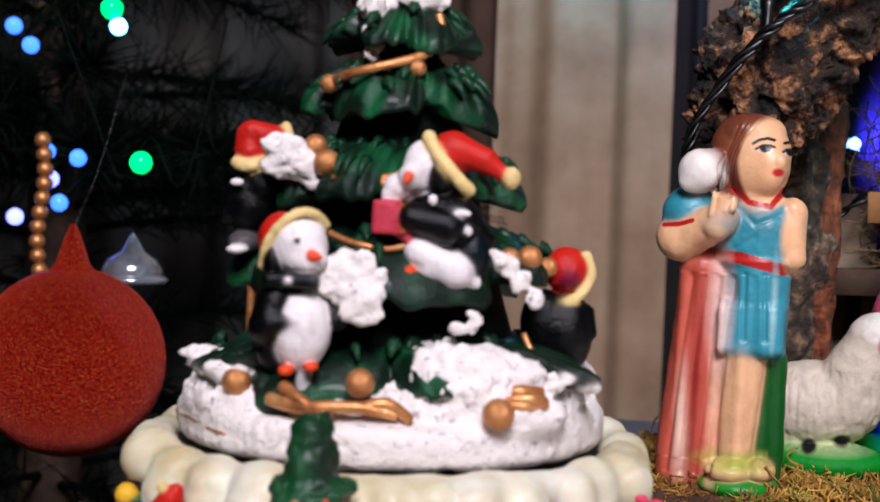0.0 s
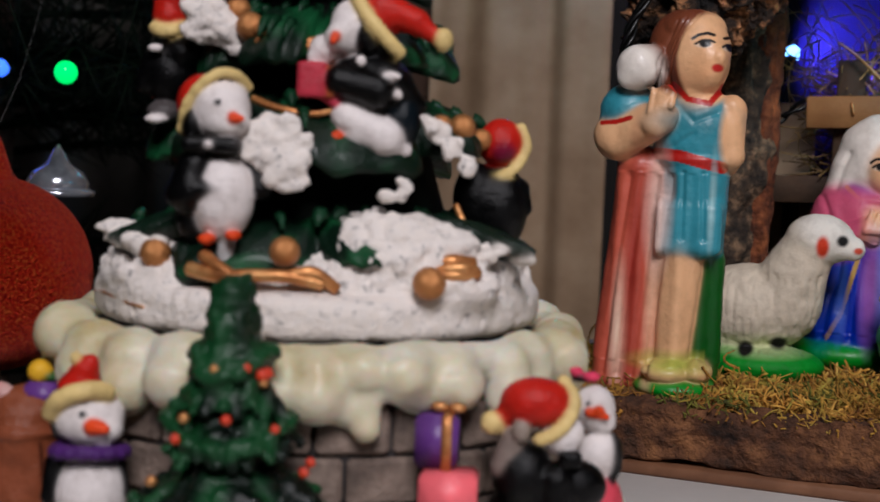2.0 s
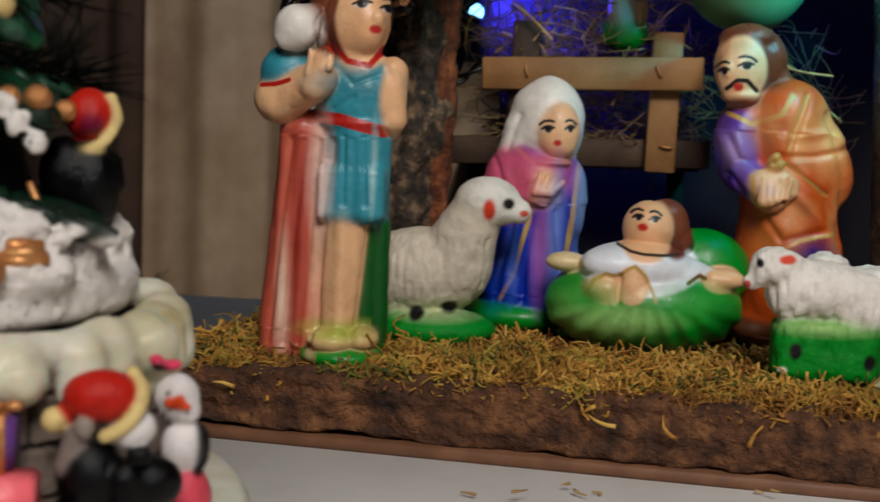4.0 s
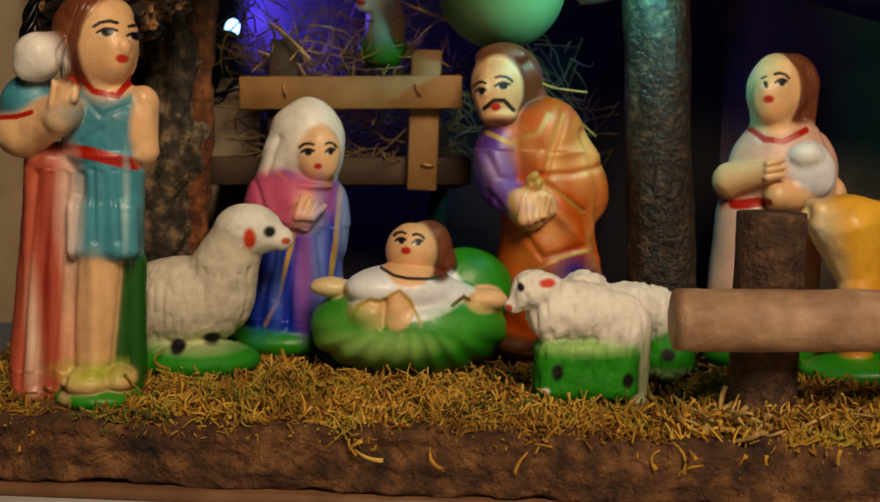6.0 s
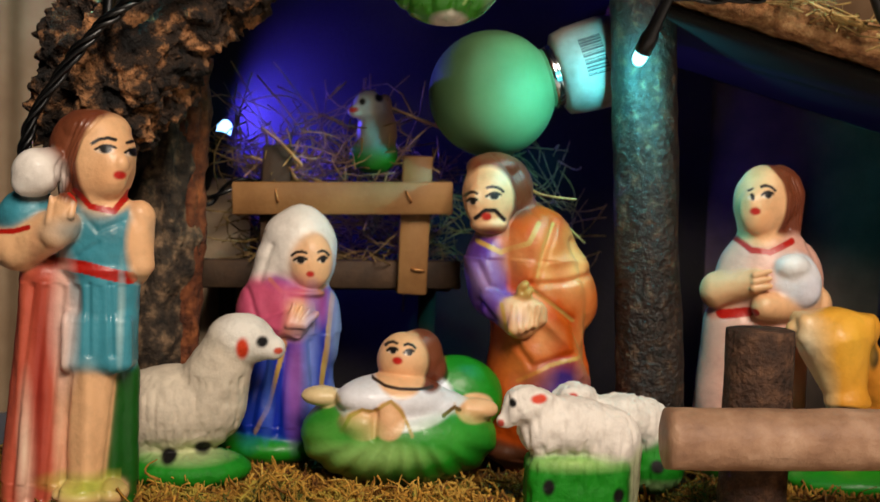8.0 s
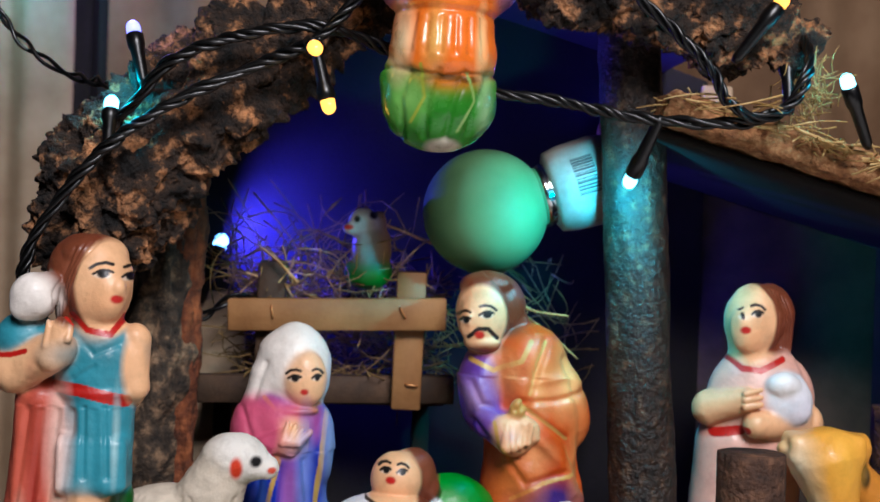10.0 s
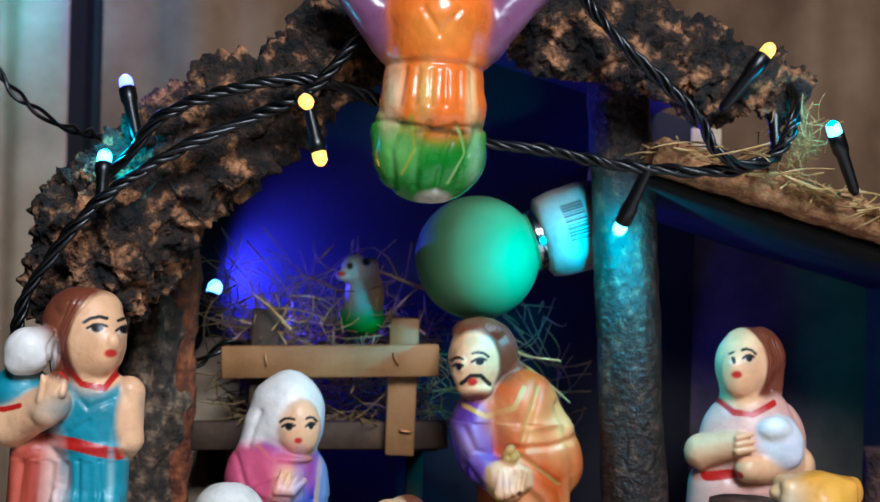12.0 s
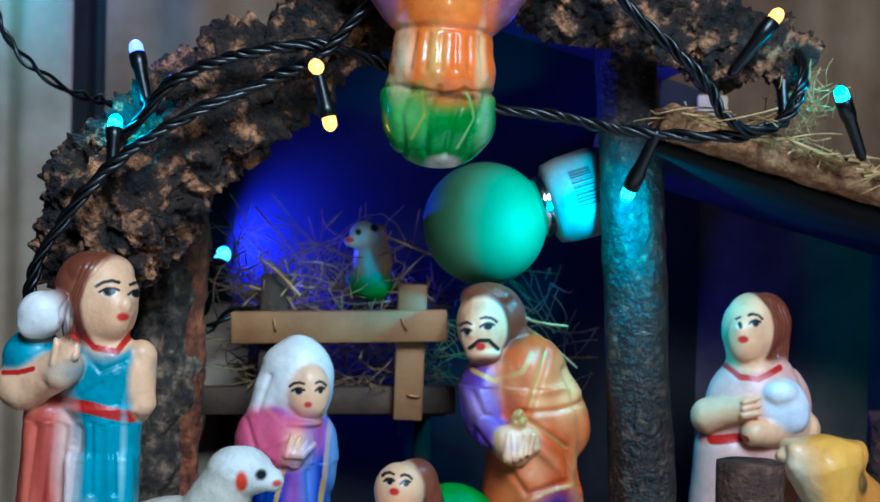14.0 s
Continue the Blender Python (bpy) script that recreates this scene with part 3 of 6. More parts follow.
bark_slab("bark_arch", [((-98, 152), 17), ((-88, 176), 22), ((-66, 201), 19), ((-46, 216), 16), ((-22, 233), 15), ((6, 250), 15), ((30, 262), 14)], 11,
          "rough dark cork bark arching over the stable opening")
bark_slab("bark_stub", [((-58, 196), 9), ((-46, 199), 8), ((-37, 202), 5)], 17, "broken spur of cork bark on the arch", rough=2.5, y=0.026)
bark_slab("bark_roof", [((20, 262), 14), ((62, 252), 15), ((92, 243), 15), ((118, 236), 14), ((142, 229), 9)], 23,
          "rough cork bark roof edge sloping down", rough=3.5)
tagged(log("bark_post", (-0.0815, 0.085, 0.020), (-0.0825, 0.085, 0.195), 0.0105, 0.0120, BARK_GREY, None, 31, 0.0036),
       "grey fissured bark post holding the arch", "post")
inner = log("bark_lining", (-0.0725, 0.0855, 0.022), (-0.0715, 0.0855, 0.178), 0.0048, 0.0058, INNER_BARK, None, 33, 0.0022)
tagged(inner, "orange-brown inner bark strip beside the post", "bark")
tagged(log("stable_pole", (0.1035, 0.06, 0.020), (0.0885, 0.06, 0.262), 0.0125, 0.0118, POLE, None, 41, 0.0007),
       "upright dark branch holding up the stable roof", "pole")

# stable shell
shell = thing("stable", pose(0, 0, 0), "dark lined wooden stable with a sloping side roof", "stable")
bm = bmesh.new()
gable = [bm.verts.new((gx, 0.163, gz)) for gx, gz in ((-0.101, 0.023), (0.148, 0.023), (0.148, 0.232), (0.035, 0.268), (-0.101, 0.180))]
bm.faces.new(gable)
bm.normal_update()
bmesh.ops.solidify(bm, geom=bm.faces[:], thickness=0.004)
part("back_panel", bm, FELT, shell, "dark grey lining", smooth=False)
part("side_panel", slab(0.004, 0.10, 0.155, 0.001), FELT, shell).location = (-0.103, 0.115, 0.1005)
part("lower_panel", slab(0.15, 0.004, 0.17, 0.001), FELT_GREY, shell).location = (0.213, 0.168, 0.108)
part("end_panel", slab(0.004, 0.11, 0.15, 0.001), DARKWOOD, shell).location = (0.232, 0.112, 0.098)
ob = part("ridge_panel", slab(0.115, 0.13, 0.003, 0.001), FELT, shell)
ob.matrix_basis = pose(-0.030, 0.10, 0.228, 0, -36, 0)
ob = part("ridge_panel", slab(0.11, 0.13, 0.003, 0.001), FELT, shell)
ob.matrix_basis = pose(0.076, 0.10, 0.2515, 0, 16, 0)
ob = part("pale_panel", slab(0.034, 0.003, 0.108, 0.0008), PALE, shell, "pale cream wall panel")
ob.location = (-0.0705, 0.1455, 0.078)
ob = part("pale_panel", slab(0.014, 0.003, 0.028, 0.0008), PALE, shell, "pale cream wall panel")
ob.location = (0.152, 0.1615, 0.216)
# Sheet under the roof board; the underside's shade is put into its colour.
roof = part("side_roof", slab(0.17, 0.128, 0.0035, 0.001), FELT, shell, "thin sheet under the roof board, coloured dark for shade")
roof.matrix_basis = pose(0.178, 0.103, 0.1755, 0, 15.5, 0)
c = Clay(0.001, down=False, melt=2, step=1.2)
c.box((0, 0, 0), (84, 68, 6.0), 3, (0.5, 0.4, 0.3))
fib = c.build("roof_board", FIBRE, shell, label="coarse brown fibre roof board", rough=1.0, rough_scale=0.25, seed=7)
fib.matrix_basis = pose(0.179, 0.095, 0.1845, 0, 15.5, 0)


def roof_straw():
    r = np.random.default_rng(9)

    def place(q):
        x = q.uniform(0.100, 0.245)
        return x, q.normal(0.045, 0.018), 0.2005 - (x - 0.125) * 0.277 + abs(q.normal(0, 0.0028))

    v, f = tubes(strands(r, 420, place, 0.024, 0.5, 0.22), 0.00042, 4, 0.6)
    tagged(raw("roof_straw", v, f, STRAW), "pale straw scattered on the side roof", "straw", kind="stuff")
    v, f = tubes(strands(r, 60, lambda q: (q.uniform(0.118, 0.185), q.normal(0.032, 0.006), 0), 0.013, 0.3, 0.15), 0.0011, 4, 0.6)
    v = [(p[0], p[1], p[2] + 0.2022 - (p[0] - 0.125) * 0.277) for p in v]
    tagged(raw("straw_chips", v, f, STRAW), "broken flat straw chips on the roof edge", "straw", kind="stuff")
    v, f = tubes(strands(r, 110, lambda q: (q.normal(0.147, 0.004), q.normal(0.026, 0.004), q.normal(0.212, 0.006)), 0.013, 0.9, 0.9), 0.0003, 3, 0.5)
    tagged(raw("bast_tuft", v, f, STRAW), "frayed bast fibres at the tip of the bark roof", "straw", kind="stuff")


roof_straw()

# ---- hay rack ----
rack = thing("hay_rack", pose(0, 0, 0), "plain wooden slatted hay rack with bent staples", "rack")
part("rail", slab(0.084, 0.006, 0.0125, 0.0006), WOOD, rack).matrix_basis = pose(-0.0145, 0.088, 0.1270, 0, -1.6, 0)
part("post", slab(0.0115, 0.006, 0.054, 0.0006), WOOD, rack).matrix_basis = pose(0.0135, 0.0945, 0.117, 0, 1.0, 0)
# Lower and rear pieces take darker wood, putting the rack's shade into colour.
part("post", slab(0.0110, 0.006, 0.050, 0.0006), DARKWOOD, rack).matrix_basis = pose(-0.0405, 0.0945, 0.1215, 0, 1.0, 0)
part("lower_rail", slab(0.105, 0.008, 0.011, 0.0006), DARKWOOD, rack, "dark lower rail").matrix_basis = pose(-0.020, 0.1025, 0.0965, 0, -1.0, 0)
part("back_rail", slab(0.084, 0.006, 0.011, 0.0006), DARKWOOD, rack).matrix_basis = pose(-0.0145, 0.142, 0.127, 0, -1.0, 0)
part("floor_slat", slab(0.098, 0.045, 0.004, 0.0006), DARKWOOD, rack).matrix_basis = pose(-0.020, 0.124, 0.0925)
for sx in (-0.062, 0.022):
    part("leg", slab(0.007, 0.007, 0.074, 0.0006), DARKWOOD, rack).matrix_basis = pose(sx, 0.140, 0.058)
for px, py, pz, tilt in ((0.0105, 0.0845, 0.1285, 62), (-0.0395, 0.0845, 0.1275, 80), (0.0150, 0.0910, 0.1000, 8)):
    v, f = tubes([smooth_path([(-0.002, 0.002, 0), (-0.002, -0.0008, 0), (0.002, -0.0008, 0), (0.002, 0.002, 0)], 5)], 0.00042, 6)
    part_ob = raw("staple", v, f, GOLD, rack, "bright bent staple")
    part_ob.matrix_basis = pose(px, py, pz, 0, tilt, 0)


def rack_hay():
    r = np.random.default_rng(12)
    v, f = tubes(strands(r, 420, lambda q: (q.uniform(-0.055, 0.03), q.uniform(0.100, 0.138), q.uniform(0.097, 0.142)), 0.035, 1.4, 0.5), 0.00034, 4, 0.6)
    tagged(raw("rack_hay", v, f, HAY), "tangled pale hay heaped in the rack", "hay", kind="stuff")
    v, f = tubes(strands(r, 95, lambda q: (q.uniform(-0.066, 0.012), q.uniform(0.094, 0.128), q.normal(0.149, 0.010)), 0.036, 2.2, 0.8), 0.00034, 4, 0.6)
    tagged(raw("rack_hay", v, f, HAY), "curly loose hay stalks sticking out above the rack", "hay", kind="stuff")
    v, f = tubes(strands(r, 34, lambda q: (q.uniform(-0.050, 0.012), q.uniform(0.092, 0.106), q.normal(0.141, 0.004)), 0.024, 3.6, 0.6), 0.00038, 5, 0.7)
    tagged(raw("rack_hay", v, f, STRAW), "pale curled wood wool lying along the top rail", "hay", kind="stuff")
    v, f = tubes(strands(r, 60, lambda q: (q.uniform(0.048, 0.088), q.uniform(0.122, 0.150), q.uniform(0.085, 0.150)), 0.030, 1.2, 0.7), 0.00036, 4, 0.6)
    tagged(raw("corner_hay", v, f, HAY), "dark hay stuffed into the stable corner", "hay", kind="stuff")
    v, f = tubes([smooth_path(q, 8) for q in (
        [(0.024, 0.10, 0.155), (0.010, 0.10, 0.160), (-0.006, 0.10, 0.166)],
        [(0.052, 0.085, 0.137), (0.060, 0.085, 0.131), (0.075, 0.085, 0.129)],
        [(0.054, 0.09, 0.131), (0.068, 0.09, 0.122), (0.080, 0.09, 0.112)],
        [(-0.030, 0.084, 0.139), (-0.038, 0.086, 0.147), (-0.046, 0.088, 0.153)])], 0.0008, 5, 0.5)
    tagged(raw("straw_stalks", v, f, STRAW), "few long pale straws by the rack", "straw", kind="stuff")


rack_hay()

# ---- fence ----
fence = thing("fence", pose(0, 0, 0), "small rustic fence of bark-covered branch pieces", "fence")
log("post", (0.1185, -0.012, 0.020), (0.1185, -0.012, 0.0925), 0.0112, 0.0106, STUMP, fence, 51, 0.0006)
log("rail", (0.0845, -0.034, 0.0615), (0.262, -0.030, 0.0625), 0.0094, 0.0094, RAIL, fence, 53, 0.0003)
log("post", (0.205, -0.014, 0.020), (0.205, -0.014, 0.0925), 0.0108, 0.0102, STUMP, fence, 55, 0.0006)
tagged(log("short_post", (0.205, 0.075, 0.020), (0.205, 0.075, 0.098), 0.011, 0.011, STUMP, None, 57, 0.0006), "dark stump standing behind the ox figurine", "post")

# ---- round green lamp ----
bulb = thing("globe_lamp", pose(0.0415, 0.088, 0.1685, 0, 72, 0), "green frosted globe lamp with a white base", "lamp")
R = 0.0243
bm = lathe([(R * math.sin(a), -R * math.cos(a)) for a in np.linspace(0.02, 2.72, 36)], 64)
part("globe", bm, GLOBE, bulb)
part("collar", lathe([(0.0105, 0.0215), (0.0125, 0.0222), (0.0128, 0.0245), (0.0118, 0.0258), (0.0125, 0.0270)]), CHROME, bulb, "shiny metal collar")
foot = part("base", lathe([(0.0130, 0.0262), (0.0158, 0.0275), (0.0170, 0.033), (0.0176, 0.046), (0.0166, 0.051), (0.006, 0.0515)], 48), CAPWHITE, bulb, "white lamp base with a printed label")
bars = random.Random(3)
x = -0.0065
while x < 0.0065:
    w = bars.choice((0.00025, 0.0004, 0.0007))
    bm = slab(0.0002, w * 1.2, 0.0085, 0)
    a = x / 0.0145 - 1.75
    ob = part("label_bar", bm, INK, foot, smooth=False)
    ob.matrix_basis = Matrix.Rotation(a, 4, "Z") @ pose(0.01735, 0, 0.0390, 0, 2.6, 0)
    x += w + bars.choice((0.0003, 0.0005))


# ---- painted figurines of the crib ----
SKIN, HAIR, RED, BLACK, WHITE = (0.92, 0.72, 0.53), (0.45, 0.22, 0.13), (0.70, 0.10, 0.05), (0.05, 0.04, 0.04), (0.94, 0.91, 0.87)
GREEN, DKGREEN, AQUA, SALMON = (0.06, 0.52, 0.08), (0.03, 0.32, 0.06), (0.24, 0.57, 0.64), (0.76, 0.35, 0.26)
BLUE, PINK, VIOLET, ORANGE, GILT, CREAM = (0.02, 0.16, 0.66), (0.80, 0.34, 0.47), (0.38, 0.22, 0.60), (0.78, 0.31, 0.05), (0.76, 0.60, 0.30), (0.90, 0.80, 0.60)


def face(c, eyes, lips, back=0, size=1.0):
    """Painted eyes, brows and mouth."""
    for u, v, w in eyes:
        turn = 1 if (u, v, w) == eyes[0] else -1
        c.dab(u - 1, v + 3 * size, w * 1.0, 5.0 * size, (0.94, 0.84, 0.74), back, soft=0.3)
        c.dab(u + 1, v, w * 0.72, 8.0 * size, (0.02, 0.015, 0.015), back, soft=0.15)
        if w < 6:
            c.stroke([(u - 3, v - 13 * size), (u + 4, v - 18 * size)], 4.0 * size, (0.05, 0.03, 0.025), back)
            continue
        c.stroke([(u - w * 1.1, v + 1), (u - w * 0.4, v - 5 * size), (u + w * 0.5, v - 6 * size), (u + w * 1.1, v - 2)], 4.4, BLACK, back)
        c.stroke([(u - turn * w * 1.5, v - 9 * size), (u - turn * w * 0.8, v - 16 * size), (u + turn * w * 0.2, v - 19 * size), (u + turn * w * 1.0, v - 16 * size)], 6.0 * size, (0.05, 0.03, 0.025), back)
    c.dab(lips[0], lips[1], lips[2], lips[2] * 0.75, (0.75, 0.10, 0.06), back)


def head(c, hair, skin, back=40):
    """Painted hair over a head, with the face left free."""
    c.dab(*hair, HAIR, soft=0.08)
    c.dab(hair[0] - hair[2] * 0.2, hair[1] - hair[3] * 0.3, hair[2] * 0.5, hair[3] * 0.4, (0.50, 0.28, 0.18), soft=0.9)
    c.dab(*skin, SKIN, back, soft=0.07)
    c.dab(skin[0], skin[1] + skin[3] * 0.35, skin[2] * 0.5, skin[3] * 0.3, (0.93, 0.70, 0.50), back, soft=0.9)


def figurine(c, name, place, label, category="figurine", **more):
    ob = c.build(name, more.pop("material", PLASTER), None, blur=more.pop("blur", 2.6), **more)
    ob.matrix_world = pose(*place)
    return tagged(ob, label, category, "crib figurines")


# shepherd carrying a lamb on his shoulder
c = Clay(0.000178, (60, 755), melt=12, step=2.4)
c.cap((62, 22, 330), (30, 22, 725), 46, 44, SALMON).cap((100, 22, 330), (72, 15, 730), 42, 36, SALMON)
c.cap((168, 8, 330), (166, 8, 420), 60, 58, AQUA).box((160, 4, 436), (62, 56, 54), 20, AQUA, 8)
c.ball((165, 8, 262), (80, 62, 92), AQUA).ball((165, 8, 310), (74, 62, 22), AQUA, 6)
c.cap((148, -6, 480), (142, -12, 700), 42, 29, SKIN).cap((190, 22, 470), (184, 18, 700), 26, 24, DKGREEN)
c.cap((204, 28, 500), (200, 30, 720), 22, 26, DKGREEN)
c.ball((135, -32, 708), (48, 48, 24), SKIN, 6).ball((190, -22, 705), (30, 44, 22), SKIN, 6)
c.ball((150, -12, 738), (78, 70, 26), GREEN, 5)
c.cap((160, 0, 190), (165, 0, 215), 40, 46, SKIN)
c.ball((160, -5, 118), (62, 60, 84), SKIN).ball((183, -40, 130), (34, 30, 50), SKIN)
c.ball((205, -55, 122), (12, 14, 16), SKIN, 5)
c.ball((128, 18, 105), (62, 58, 76), HAIR, 4).ball((150, 8, 68), (60, 58, 38), HAIR, 4).ball((112, 12, 160), (28, 42, 52), HAIR, 4)
c.ball((36, 2, 222), (54, 50, 54), AQUA, 8)
c.cap((22, -8, 272), (104, -52, 232), 44, 32, SKIN, 6).ball((18, -4, 268), (44, 44, 40), SKIN)
c.cap((95, -62, 245), (112, -66, 190), 26, 18, SKIN, 6)
for i in range(4):
    c.cap((88 + 12 * i, -78, 224 - 4 * i), (92 + 12 * i, -72, 184 + 2 * i), 8, 6, SKIN, 3)
c.cap((228, 0, 215), (232, -4, 300), 28, 24, SKIN, 8).cap((232, -4, 300), (224, 24, 318), 22, 20, SKIN, 8)
c.ball((58, -42, 142), (42, 40, 42), WHITE, 6).ball((80, -34, 118), (24, 24, 20), WHITE, 6).ball((44, -55, 160), (24, 20, 24), WHITE, 6)
head(c, (140, 108, 80, 84), (184, 124, 54, 86))
c.stroke([(95, 300), (140, 303), (218, 322)], 22, RED, 20)
c.stroke([(122, 172), (150, 198), (190, 206), (212, 172)], 11, RED, 10)
c.stroke([(-8, 246), (22, 244), (50, 236)], 9, RED, 20)
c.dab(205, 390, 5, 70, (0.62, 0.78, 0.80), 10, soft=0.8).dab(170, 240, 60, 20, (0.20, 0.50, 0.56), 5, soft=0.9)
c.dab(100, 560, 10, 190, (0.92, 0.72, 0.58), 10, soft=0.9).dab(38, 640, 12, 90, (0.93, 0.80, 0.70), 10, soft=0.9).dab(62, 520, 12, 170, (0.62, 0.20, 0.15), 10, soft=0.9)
c.dab(150, 690, 60, 16, (0.70, 0.72, 0.30), 0, soft=0.8)
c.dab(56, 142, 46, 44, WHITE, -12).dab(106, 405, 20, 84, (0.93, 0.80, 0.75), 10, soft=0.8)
for k in range(4):
    c.groove([(168 - 14 * k, 40 + 5 * k), (136 - 9 * k, 80 + 6 * k), (120 - 8 * k, 130), (112 - 6 * k, 185)], 2.6, 2.6)
for u0, u1 in ((28, 5), (55, 35), (82, 62), (108, 92)):
    c.groove([(u0 + 18, 345), (u1 + 6, 720)], 6, 5)
c.groove([(150, 335), (152, 455)], 5, 5).groove([(186, 335), (192, 455)], 5, 5).groove([(140, 215), (165, 240), (205, 222)], 5, 3).groove([(130, 285), (165, 262)], 5, 3)
c.dab(232, 262, 20, 62, SKIN, 60, soft=0.3)
face(c, [(178, 98, 15), (219, 102, 8)], (203, 142, 10), 0)
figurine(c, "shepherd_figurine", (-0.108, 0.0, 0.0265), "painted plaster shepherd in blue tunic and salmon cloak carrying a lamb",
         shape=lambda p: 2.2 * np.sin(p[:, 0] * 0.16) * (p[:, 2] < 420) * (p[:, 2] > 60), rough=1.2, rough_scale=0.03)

# large white sheep, lying
c = Clay(0.0001925, (320, 710), melt=14, step=3.0)
FLEECE = (0.82, 0.77, 0.69)
# Greyer rump: grey stain and the shepherd's shade, both put into the colour.
c.ball((298, 20, 572), (112, 80, 84), FLEECE).ball((238, 26, 588), (56, 66, 74), (0.72, 0.69, 0.64)).ball((368, 6, 545), (62, 62, 84), FLEECE).cap((378, 0, 500), (402, -6, 445), 58, 48, FLEECE)
c.ball((420, -12, 432), (54, 46, 42), (0.90, 0.88, 0.84)).cap((440, -16, 440), (476, -20, 450), 36, 22, (0.90, 0.88, 0.84))
c.ball((318, 5, 672), (122, 88, 38), GREEN, 10).ball((230, 25, 650), (46, 60, 50), DKGREEN, 10)
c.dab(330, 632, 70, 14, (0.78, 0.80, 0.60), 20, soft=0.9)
c.dab(299, 640, 14, 12, BLACK, 0).dab(356, 628, 15, 12, BLACK, 0)
c.dab(424, 447, 11, 19, (0.82, 0.24, 0.10), -5).dab(458, 435, 10, 10, BLACK, -5).dab(486, 452, 8, 6, (0.8, 0.3, 0.2), 0)
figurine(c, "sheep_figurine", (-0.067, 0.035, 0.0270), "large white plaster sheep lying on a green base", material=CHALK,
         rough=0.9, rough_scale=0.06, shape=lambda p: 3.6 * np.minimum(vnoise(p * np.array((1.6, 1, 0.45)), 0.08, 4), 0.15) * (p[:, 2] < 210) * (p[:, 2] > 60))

# kneeling woman in a white veil
c = Clay(0.0002045, (470, 665), melt=12, step=2.3)
c.cap((505, 12, 380), (498, 25, 590), 76, 86, BLUE).ball((468, 2, 395), (60, 58, 74), PINK, 6).ball((560, 10, 420), (38, 52, 80), BLUE, 6)
c.ball((522, 8, 286), (64, 62, 88), WHITE, 8).cap((494, 12, 258), (466, 12, 330), 40, 32, WHITE, 14).cap((476, 0, 300), (466, -4, 338), 34, 28, WHITE, 12).ball((545, 20, 265), (38, 46, 40), WHITE, 8)
c.ball((540, -36, 296), (40, 30, 52), SKIN, 4)
c.ball((525, -34, 352), (42, 26, 9), GILT, 6).ball((448, 8, 566), (44, 60, 66), BLUE, 12).ball((550, 14, 570), (44, 60, 70), (0.30, 0.40, 0.72), 12)
c.cap((470, -50, 420), (508, -70, 400), 24, 16, PINK, 6).ball((514, -64, 404), (28, 18, 26), SKIN, 5)
for i in range(4):
    c.cap((506 + 9 * i, -82, 404), (514 + 13 * i, -72, 370 + 5 * i), 7, 5, SKIN, 3)
c.ball((480, 10, 632), (98, 84, 36), GREEN, 6)
c.stroke([(470, 330), (492, 350), (530, 358), (566, 340)], 7, GILT, -4).stroke([(582, 345), (574, 430), (566, 520)], 9, GILT, 0).stroke([(482, 395), (500, 440), (470, 560), (450, 600)], 8, GILT, 0)
c.dab(505, 372, 62, 42, PINK, -6, soft=0.5).dab(520, 398, 36, 34, SKIN, -48, soft=0.3).dab(520, 510, 17, 90, (0.56, 0.32, 0.66), 0, soft=0.5).dab(545, 470, 12, 90, (0.45, 0.52, 0.80), 0, soft=0.8).dab(470, 520, 9, 60, (0.30, 0.45, 0.85), 0, soft=0.8)
c.dab(440, 540, 26, 60, (0.05, 0.18, 0.60), 0, soft=0.7).dab(592, 420, 14, 120, (0.55, 0.62, 0.80), 60, soft=0.7)
c.dab(458, 392, 48, 62, PINK, 30, soft=0.3)
c.groove([(470, 440), (440, 600)], 6, 5).groove([(500, 450), (490, 600)], 6, 5).groove([(545, 440), (555, 600)], 6, 5).groove([(430, 350), (450, 400), (480, 420)], 6, 4).groove([(470, 270), (452, 330)], 6, 4)
face(c, [(523, 292, 10), (562, 290, 7)], (541, 316, 7), -20, 0.8)
figurine(c, "kneeling_woman_figurine", (-0.040, 0.065, 0.0295), "painted plaster kneeling woman with white veil and blue cloak",
         rough=1.0, rough_scale=0.03, shape=lambda p: 2.6 * np.sin(p[:, 0] * 0.13 + p[:, 2] * 0.03) * (p[:, 2] < 240) * (p[:, 2] > 75))

# swaddled child on a green cushion
c = Clay(0.000194, (690, 708), melt=12, step=2.3)
c.ball((702, 10, 612), (178, 118, 94), GREEN).ball((806, 72, 552), (92, 66, 78), GREEN)
c.ball((690, -30, 540), (100, 66, 48), (0.90, 0.90, 0.90), 8).ball((640, -50, 535), (54, 46, 32), (0.90, 0.90, 0.90), 8).ball((765, -30, 548), (58, 42, 28), (0.90, 0.90, 0.90), 8)
c.ball((836, -28, 556), (42, 26, 21), SKIN, 10).ball((562, -20, 538), (38, 26, 18), CREAM, 10)
c.ball((631, -66, 578), (38, 34, 30), SKIN, 8).ball((679, -64, 568), (32, 36, 38), SKIN, 8)
c.ball((738, 26, 472), (42, 44, 52), HAIR, 5).ball((732, 18, 448), (38, 40, 26), HAIR, 5).ball((706, -8, 472), (48, 48, 50), SKIN, 4).ball((768, 20, 496), (20, 24, 26), (0.28, 0.17, 0.11), 6).cap((704, -8, 498), (702, -8, 506), 38, 42, SKIN, 6)
c.stroke([(650, 494), (690, 510), (752, 514)], 6, (0.2, 0.12, 0.08), 40).stroke([(598, 586), (612, 558), (655, 548), (686, 536), (712, 552), (720, 592)], 6, GILT, -20)
